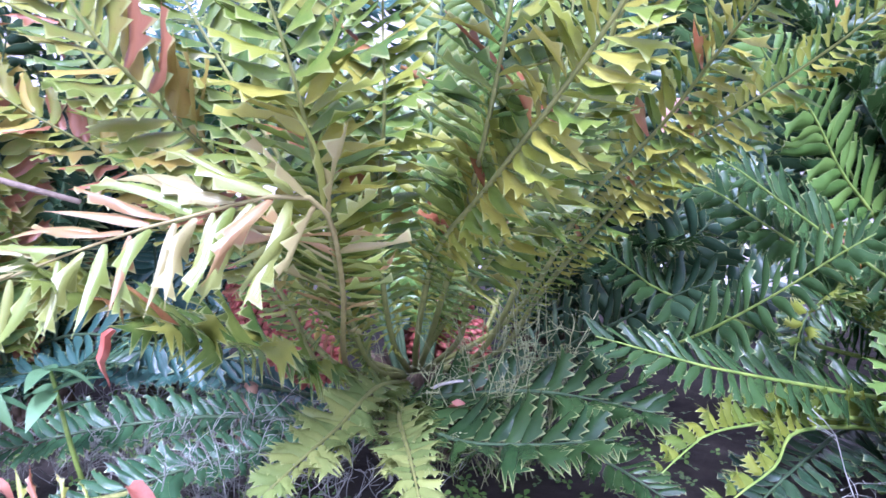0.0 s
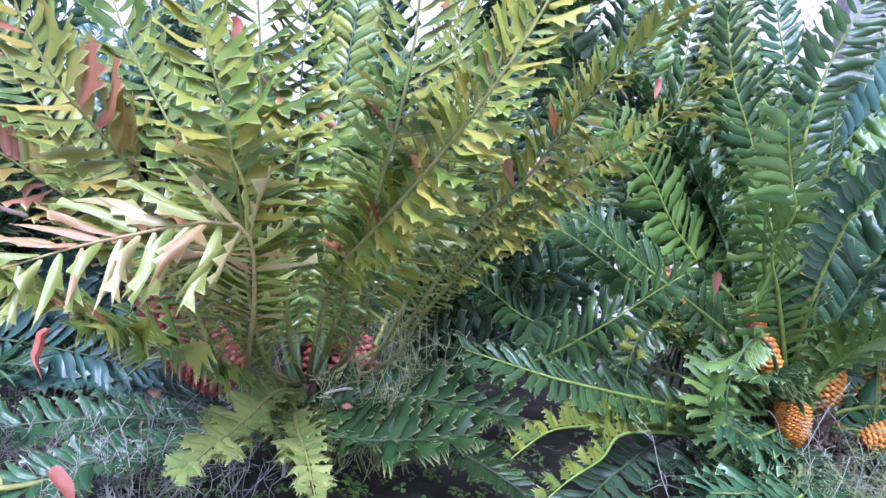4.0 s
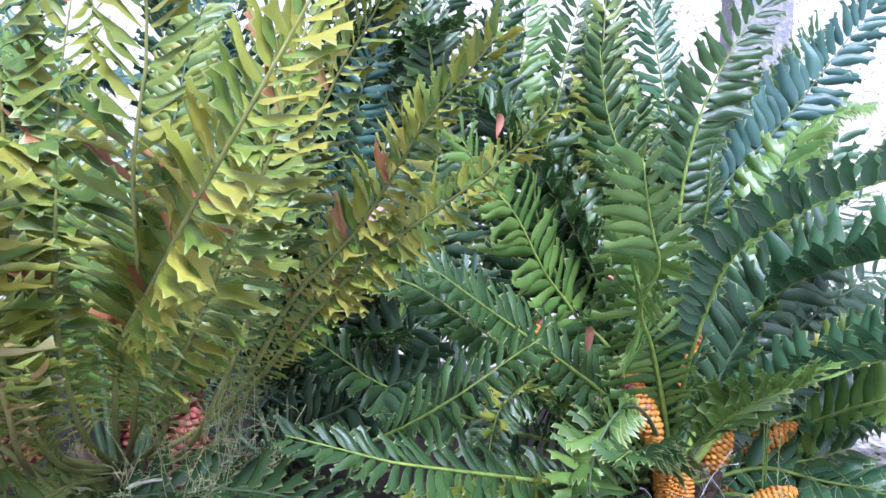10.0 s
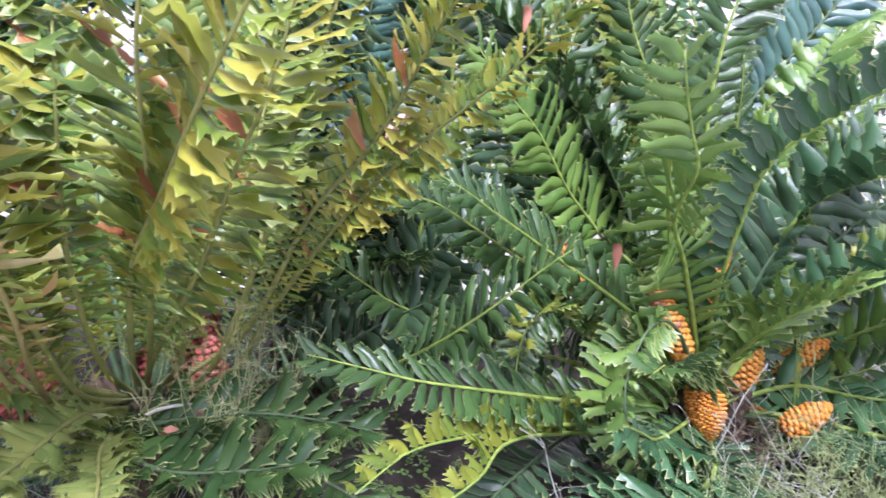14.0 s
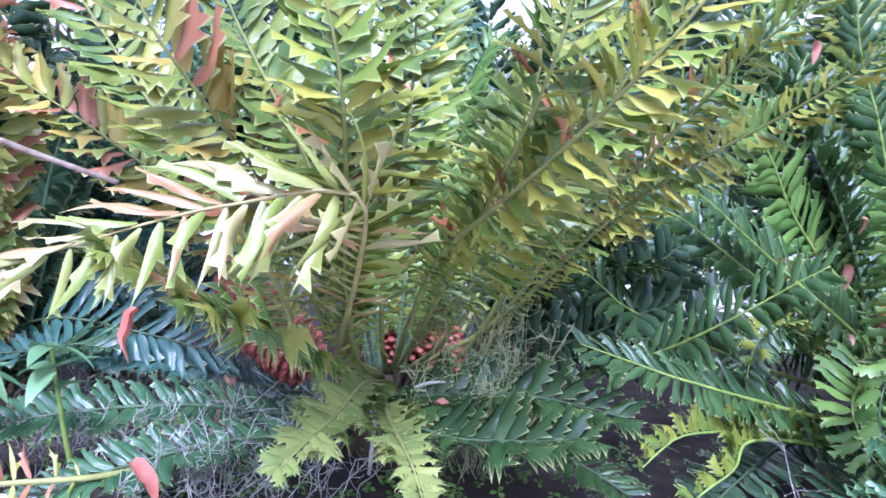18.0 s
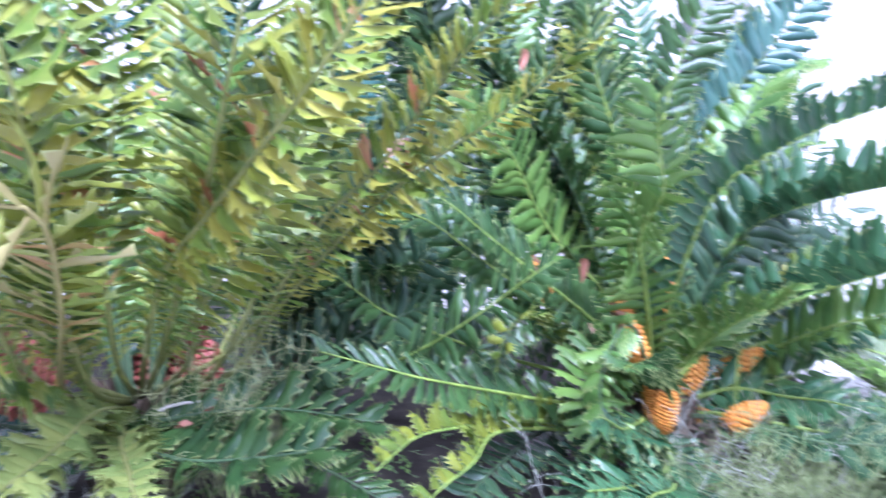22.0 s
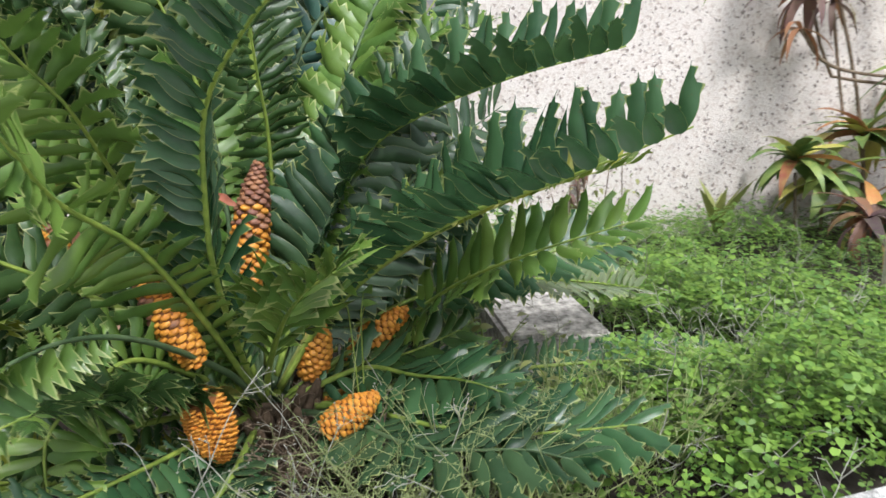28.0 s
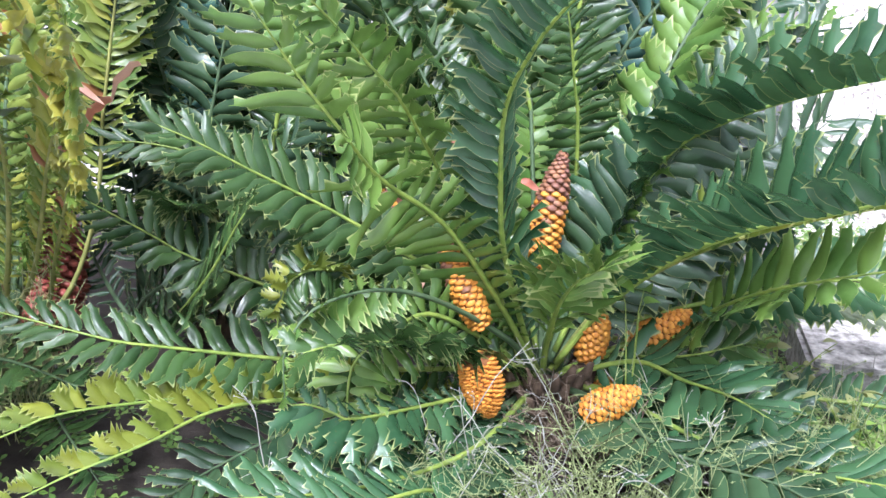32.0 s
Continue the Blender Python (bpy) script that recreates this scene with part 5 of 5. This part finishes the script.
palm_stem([(3.46, 1.58, 0.55), (3.60, 1.66, 1.0), (3.72, 1.69, 2.06), (3.80, 1.70, 3.4)], 0.040, 0.034)
palm_stem([(3.50, 1.54, 0.55), (3.65, 1.60, 1.1), (3.77, 1.59, 2.04), (3.88, 1.57, 3.5)], 0.038, 0.033)
palm_stem([(3.42, 1.50, 0.55), (3.60, 1.50, 1.1), (3.85, 1.42, 2.0), (4.20, 1.28, 3.4)], 0.070, 0.055)
palm_stem([(3.48, 1.44, 0.55), (3.72, 1.36, 0.95), (3.95, 1.32, 1.5), (4.20, 1.28, 2.4)], 0.034, 0.028)
palm_stem([(3.60, 1.50, 0.55), (3.95, 1.50, 1.1), (4.15, 1.52, 1.8), (4.30, 1.55, 2.8)], 0.030, 0.024)


def palm_leaf(line, length, n, seed):
    r = random.Random(seed)
    sv, sf = tube(line, (0.006, 0.004, 0.002), 5, 14)
    stalk = child("leaf_stalk", mesh_from("leaf_stalk", sv, sf, RACHIS["warm"]), palm)
    p, w, run = curve_points(line, n)
    pile = Pile()
    for k in range(2, n):
        t = Vector(w[k])
        for s in (-1, 1):
            out = (t.cross(Vector((0, 0, 1))) * s).normalized()
            d = (out * 0.8 + t * 0.7 + Vector((0, 0, r.uniform(-0.35, 0.1)))).normalized()
            yaw, pitch = math.atan2(d.y, d.x), math.asin(d.z)
            place_blade(pile, blade(length * r.uniform(0.7, 1.1), 0.018, r.uniform(0.2, 0.9), r, 4), Vector(p[k]), yaw, pitch, r.uniform(-0.5, 0.5))
    tagged(child("foliage", pile.mesh("foliage", PALMLEAF), stalk), kind="stuff")


for k, line in enumerate((((3.78, 1.62, 2.5), (3.5, 1.75, 2.45), (3.25, 1.85, 2.2), (3.1, 1.9, 1.95)), ((3.75, 1.5, 2.3), (3.55, 1.3, 2.2), (3.35, 1.15, 1.95)),
                          ((3.85, 1.4, 2.4), (3.9, 1.1, 2.3), (3.9, 0.9, 2.0)), ((3.9, 1.5, 2.2), (4.3, 1.6, 2.2), (4.6, 1.7, 1.95)), ((3.9, 1.3, 1.7), (4.1, 1.1, 1.75), (4.3, 1.0, 1.5)),
                          ((4.0, 1.45, 1.5), (4.2, 1.3, 1.6), (4.45, 1.2, 1.4)), ((3.8, 1.6, 2.7), (3.6, 1.9, 2.75), (3.45, 2.2, 2.5), (3.4, 2.4, 2.2)))):
    palm_leaf(line, 0.26, 20, 40 + k)

# -- cordylines against the wall
for k, (at, n, size, wide, mat, label, stem) in enumerate((
        ((4.79, 3.0, 2.60), 22, 0.48, 0.085, CORDY, "green and red strap-leaved cordyline leaning on the wall", ((5.3, 2.9, 0.6), (5.2, 2.95, 1.5), (4.85, 3.0, 2.55))),
        ((4.86, 3.0, 1.98), 18, 0.42, 0.065, WITHER, "withered drooping cordyline hanging by the wall", ((5.6, 2.8, 0.6), (5.4, 2.85, 1.45), (5.0, 2.95, 1.55), (4.88, 3.0, 1.92))),
        ((5.40, 2.8, 2.65), 22, 0.50, 0.085, CORDY, "red-tinged strap-leaved cordyline above the stems", ((5.6, 2.75, 0.6), (5.5, 2.8, 1.6), (5.42, 2.8, 2.6))),
        ((4.72, 2.95, 1.10), 26, 0.40, 0.075, CORDY, "dark drooping cordyline at the wall foot", ((4.75, 2.95, 0.6), (4.73, 2.95, 0.85), (4.72, 2.95, 1.05))),
        ((5.15, 2.85, 1.20), 30, 0.46, 0.085, CORDY, "green and yellow cordyline at the wall foot", ((5.15, 2.85, 0.6), (5.15, 2.85, 0.9), (5.15, 2.85, 1.15))),
        ((5.45, 2.6, 1.55), 30, 0.50, 0.09, CORDY, "bushy cordyline with yellow and red leaves behind the palm", ((5.45, 2.6, 0.6), (5.45, 2.6, 1.0), (5.45, 2.6, 1.5))),
        ((5.30, 2.5, 0.95), 28, 0.44, 0.08, CORDY, "low cordyline with mottled leaves behind the palm", ((5.3, 2.5, 0.6), (5.3, 2.5, 0.75), (5.3, 2.5, 0.9))),
        ((4.95, 2.95, 0.95), 26, 0.42, 0.09, CORDY, "leafy green and orange cordyline low by the wall", ((4.95, 2.95, 0.6), (4.95, 2.95, 0.75), (4.95, 2.95, 0.9))),
        ((4.85, 2.55, 0.80), 24, 0.40, 0.085, CORDY, "yellowish young cordyline among the green weeds", ((4.85, 2.55, 0.6), (4.85, 2.55, 0.68), (4.85, 2.55, 0.75))),
        ((4.55, 2.4, 0.85), 20, 0.38, 0.05, WITHER, "dry brown tuft at the foot of the palm", ((4.55, 2.4, 0.58), (4.55, 2.4, 0.7), (4.55, 2.4, 0.82))))):
    rosette("cordyline", at, n, size, wide, mat, label, "cordyline", spread=(0.4, 1.75), bend=(0.7, 2.0) if mat is CORDY else (1.4, 2.6), stem=stem, seed=60 + k, group="cordylines by the wall")
for k, line in enumerate((((4.64, 2.9, 2.43), (5.2, 2.88, 2.28), (5.84, 2.8, 2.13)), ((5.16, 2.9, 2.15), (5.44, 2.88, 1.99), (5.87, 2.8, 1.81)), ((4.66, 2.9, 1.81), (4.9, 2.88, 1.61), (5.52, 2.75, 1.51)), ((4.9, 2.9, 1.95), (4.95, 2.9, 1.7), (5.0, 2.88, 1.35)))):
    ob = new("trailing_stem")
    tagged(ob, "thin brown cordyline stem trailing before the wall", "stem", "trailing stems by the wall")
    sv, sf = tube(line, (0.011, 0.010, 0.008), 6, 14)
    child("stem", mesh_from("stem", sv, sf, DRY), ob)
    pile = Pile()
    r = random.Random(300 + k)
    for j in range(7):
        place_blade(pile, blade(r.uniform(0.16, 0.3), 0.035, r.uniform(0.9, 2.2), r, 6), Vector(line[0]), r.uniform(0, 6.3), r.uniform(-0.6, 0.8))
    tagged(child("leaf_tuft", pile.mesh("leaf_tuft", WITHER), ob), kind="stuff")
rosette("strap_plant", (4.40, 3.2, 0.72), 8, 0.42, 0.07, PALMLEAF, "pale green strap-leaved plant by the wall", "plant", spread=(0.1, 0.7), bend=(0.1, 0.7), seed=71)

# -- tall dry weeds by the wall
for k, (x, y) in enumerate(((3.50, 3.3), (3.62, 3.34), (3.80, 3.3))):
    ob = new("tall_weed")
    tagged(ob, "thin half-dry weed standing against the wall", "weed", "dry weeds by the wall")
    r = random.Random(80 + k)
    for j in range(4):
        a = Vector((x + r.uniform(-0.04, 0.04), y, 0.58))
        b = a + Vector((r.uniform(-0.22, 0.22), r.uniform(-0.12, 0.02), r.uniform(0.18, 0.66)))
        c = b + Vector((r.uniform(-0.05, 0.08), 0, r.uniform(-0.12, 0.06)))
        sv, sf = tube([tuple(a), tuple(a * 0.5 + b * 0.5 + Vector((0.01, 0, 0))), tuple(b), tuple(c)], (0.005, 0.004, 0.002), 5, 10)
        child("stem", mesh_from("stem", sv, sf, DRY), ob)
    pile = Pile()
    for j in range(16):
        place_blade(pile, blade(r.uniform(0.03, 0.06), 0.022, 0.5, r, 4), Vector((x + r.uniform(-0.08, 0.1), y - 0.01, r.uniform(0.7, 1.15))), r.uniform(0, 6.3), r.uniform(-0.8, 0.5))
    tagged(child("leaves", pile.mesh("leaves", PALMLEAF), ob), kind="stuff")


# -- tangles of dry grass stems
def tangle(name, label, mat, spots, n, height, seed, thin=0.0016, seeds=True, spread=0.5):
    r = random.Random(seed)
    pile = Pile()
    for k in range(n):
        cx, cy, rx, ry, z0 = r.choice(spots)
        x, y = cx + r.gauss(0, rx), cy + r.gauss(0, ry)
        h = height * r.uniform(0.35, 1.1)
        lean = Vector((r.gauss(0, spread), r.gauss(0, 0.7 * spread), 0))
        line = [Vector((x, y, z0))]
        for j in range(5):
            line.append(line[-1] + Vector((lean.x * h * 0.2 + r.gauss(0, 0.014), lean.y * h * 0.2 + r.gauss(0, 0.010), h * r.uniform(0.13, 0.24))))
        v, f = tube([tuple(q) for q in line], (thin * 1.15, thin, thin * 0.9, thin * 0.55), 3, 11)
        pile.add(v, f)
        for j in range(r.randint(3, 7)):
            q = r.randrange(2, 5)
            start = line[q].lerp(line[q + 1], r.random())
            way = Vector((r.gauss(0, 1), r.gauss(0, 0.7), r.uniform(-0.1, 1.0))).normalized()
            mid = start + way * r.uniform(0.02, 0.05)
            for twig in range(r.randint(1, 3)):
                end = mid + (way + Vector((r.gauss(0, 0.8), r.gauss(0, 0.6), r.gauss(0, 0.5)))).normalized() * r.uniform(0.012, 0.04)
                v, f = tube([tuple(start), tuple(mid), tuple(end)], (thin * 0.62, thin * 0.5, thin * 0.35), 3, 4)
                pile.add(v, f)
                if seeds:
                    z = r.uniform(0.0014, 0.0032)
                    pile.add([end + Vector(d) * z for d in ((1, 0, 0), (-1, 0, 0), (0, 1, 0), (0, -1, 0), (0, 0, 1), (0, 0, -1))],
                             [(0, 2, 4), (2, 1, 4), (1, 3, 4), (3, 0, 4), (2, 0, 5), (1, 2, 5), (3, 1, 5), (0, 3, 5)])
    me = pile.mesh(name, mat)
    return tagged(new(name, me), label, "dry weeds", kind="stuff")


tangle("dry_weeds", "tangle of thin seeding weed stems beside the cones", STRAW, ((1.80, 1.40, 0.14, 0.07, 0.60), (2.02, 1.40, 0.18, 0.08, 0.60), (2.22, 1.42, 0.12, 0.09, 0.60)), 170, 0.36, 11, 0.0013)
tangle("low_dry_weeds", "low seeding weed stems before the orange cones", STRAW, ((1.20, 1.36, 0.14, 0.06, 0.60), (1.42, 1.38, 0.12, 0.06, 0.60), (1.62, 1.36, 0.12, 0.06, 0.60)), 120, 0.25, 17, 0.0012)
tangle("pale_dry_weeds", "pale dry weed stems round the orange cones", GREYSTRAW, ((1.26, 1.50, 0.14, 0.06, 0.60), (1.52, 1.55, 0.10, 0.06, 0.62), (1.75, 1.5, 0.12, 0.06, 0.60)), 42, 0.36, 12, 0.0016)
tangle("crown_litter", "brown dry stems caught round the cycad crown", DRY, ((1.50, 1.74, 0.07, 0.04, 0.66), (1.60, 1.72, 0.06, 0.04, 0.66)), 34, 0.18, 41, 0.0018, True)
tangle("dry_creeper", "pale dry creeper stems over the red cones", PALESTRAW, ((0.0, 1.80, 0.07, 0.04, 0.68), (0.12, 1.76, 0.05, 0.04, 0.70), (-0.06, 1.84, 0.04, 0.04, 0.70)), 36, 0.44, 13, 0.0015, True, 0.2)
tangle("withered_grass", "grey withered grass under the cycad", GREYSTRAW, ((-0.65, 2.1, 0.20, 0.10, 0.60), (-1.0, 2.0, 0.18, 0.12, 0.60), (-0.55, 1.7, 0.2, 0.1, 0.60)), 230, 0.26, 14, 0.0016, False)
tangle("green_creeper", "greenish wiry creeper beside the leaf bases", PALESTRAW, ((0.12, 1.78, 0.05, 0.05, 0.70), (0.20, 1.80, 0.04, 0.05, 0.72)), 42, 0.46, 15, 0.0015, True, 0.2)
tangle("wall_grass", "dry grass at the foot of the palm stems", GREYSTRAW, ((3.75, 1.25, 0.2, 0.08, 0.58), (4.3, 1.2, 0.25, 0.12, 0.58), (3.2, 1.55, 0.15, 0.1, 0.58)), 260, 0.22, 16, 0.0018, False)


# -- green ground cover
def cover(name, label, n, where, seed, mat, size=(0.014, 0.03), tall=0.10):
    r = random.Random(seed)
    pile = Pile()
    made = 0
    while made < n:
        x0, x1, y0, y1 = where
        x, y = r.uniform(x0, x1), r.uniform(y0, y1)
        wall_y = 3.97 - 0.364 * (x - 3.05) - 0.05
        ledge_y = 1.39 - 0.149 * x + 0.03
        if y > wall_y or y < ledge_y or (2.3 < x < 2.82 and 1.93 < y < 2.5):
            continue
        lush = noise.noise((x * 1.7, y * 1.7, 5.0)) + 0.5 * noise.noise((x * 5.0, y * 5.0, 9.0))
        if lush < -0.25 and r.random() < 0.7:
            continue
        top = max(0.03, tall * (1.0 + 1.3 * lush))
        if 2.2 < x < 2.9 and 1.7 < y < 2.0:
            top *= 0.5
        z = bed_height(x, y) + top * r.random() ** 0.5
        s = r.uniform(*size)
        yaw = r.uniform(0, 6.28)
        tip = Vector((r.uniform(-0.5, 0.5), r.uniform(-0.7, 0.3), 1)).normalized()
        q = tip.to_track_quat("Z", "Y").to_matrix()
        for k in range(3):
            a = yaw + k * 2.09
            pts = [(0, 0, 0), (math.cos(a - 0.55) * 0.7, math.sin(a - 0.55) * 0.7, 0.10), (math.cos(a - 0.2), math.sin(a - 0.2), 0.05), (math.cos(a + 0.2), math.sin(a + 0.2), 0.05), (math.cos(a + 0.55) * 0.7, math.sin(a + 0.55) * 0.7, 0.10)]
            pile.add([Vector((x, y, z)) + q @ (Vector(p) * s) for p in pts], [(0, 1, 2, 3, 4)], [(0.2, 0), (0.5, 0.3), (0.8, 0.2), (0.8, -0.2), (0.5, -0.3)])
        made += 1
    me = pile.mesh(name, mat)
    return tagged(new(name, me), label, "ground cover", kind="stuff")


cover("ground_cover", "bright green clover-like weeds covering the bed", 15000, (2.0, 5.6, 0.6, 4.0), 21, WEED, (0.008, 0.019), 0.13)
cover("low_weeds", "low green weeds between the cycads", 1500, (-1.3, 2.2, 1.4, 2.6), 22, WEED, (0.012, 0.024), 0.05)
cover("tall_cover", "taller leafy green weeds near the block", 8000, (1.9, 3.5, 0.95, 2.6), 23, CLOVER, (0.012, 0.030), 0.22)

cover("wall_weeds", "leafy green weeds along the foot of the wall", 5000, (2.3, 4.6, 2.5, 3.9), 24, CLOVER, (0.010, 0.024), 0.20)


# -- sprigs and dry stalks
def sprig(at, n, size, mat, label, seed):
    """A low creeping weed with small rounded leaves on thin stems."""
    ob = new("small_weed")
    tagged(ob, label, "weed", "small weeds in the bed")
    r = random.Random(seed)
    base = Vector(at)
    for k in range(n):
        tip = base + Vector((r.gauss(0, 0.09), r.gauss(0, 0.06), r.uniform(0.02, 0.16)))
        sv, sf = tube([(base.x, base.y, 0.6), tuple(base.lerp(tip, 0.5)), tuple(tip)], (0.0022, 0.002, 0.0015), 4, 8)
        child("stem", mesh_from("stem", sv, sf, RACHIS["green"]), ob)
        pile = Pile()
        place_blade(pile, blade(size * r.uniform(0.7, 1.2), size * 0.75, r.uniform(0.3, 0.9), r, 6), tip, r.uniform(0, 6.3), r.uniform(-0.3, 0.5), r.uniform(-0.4, 0.4))
        child("leaf", pile.mesh("leaf", mat), ob)


sprig((2.18, 2.00, 0.72), 16, 0.045, PALMLEAF, "yellowish creeping weed with small rounded leaves", 501)
sprig((2.25, 1.72, 0.72), 12, 0.040, PALMLEAF, "small leafy weed among the clover", 502)
sprig((1.72, 1.80, 0.98), 3, 0.055, CLOVER, "single green weed leaf above the orange cone", 503)

dry_plant = new("dry_plant")
tagged(dry_plant, "dark dried-up plant with shrivelled leaves against the wall", "dry plant")
r = random.Random(77)
foot = Vector((3.76, 3.71, 0.58))
for k, (dx, top) in enumerate(((0.0, 0.78), (0.05, 0.60), (-0.06, 0.45))):
    a = foot + Vector((dx * 0.4, -0.06, 0))
    b = foot + Vector((dx, -0.08, top * 0.55))
    c = foot + Vector((dx + r.uniform(-0.06, 0.06), -0.08, top))
    sv, sf = tube([tuple(a), tuple(b), tuple(c)], (0.010, 0.008, 0.005), 6, 12)
    stalk = child("stalk", mesh_from("stalk", sv, sf, DRY), dry_plant)
    for j in range(5):
        pile = Pile()
        place_blade(pile, blade(r.uniform(0.08, 0.16), 0.03, r.uniform(1.4, 2.4), r, 6), b.lerp(c, r.uniform(0, 1)), r.uniform(0, 6.3), r.uniform(-0.9, 0.3))
        child("dry_leaf", pile.mesh("dry_leaf", WITHER), stalk)

# -- plaster joint in the wall
joint = new("wall_joint", box("wall_joint", (0.014, 0.008, 2.1), STUCCO, 0.002))
joint.matrix_world = wall_pose @ Matrix.Translation((0.37, -0.004, 1.65))
tagged(joint, "thin pale vertical joint in the wall", "joint", kind="structure")

tangle("dry_twigs", "thin dry twigs and grass stalks among the green weeds", GREYSTRAW, ((2.6, 1.55, 0.3, 0.2, 0.62), (3.2, 1.5, 0.3, 0.25, 0.60), (3.3, 2.2, 0.4, 0.3, 0.62)), 150, 0.34, 18, 0.0018, False)
tangle("palm_litter", "brown dry leaf litter at the foot of the palm", DRY, ((3.45, 1.3, 0.22, 0.10, 0.58), (3.9, 1.25, 0.3, 0.12, 0.58)), 220, 0.16, 19, 0.0022, False)
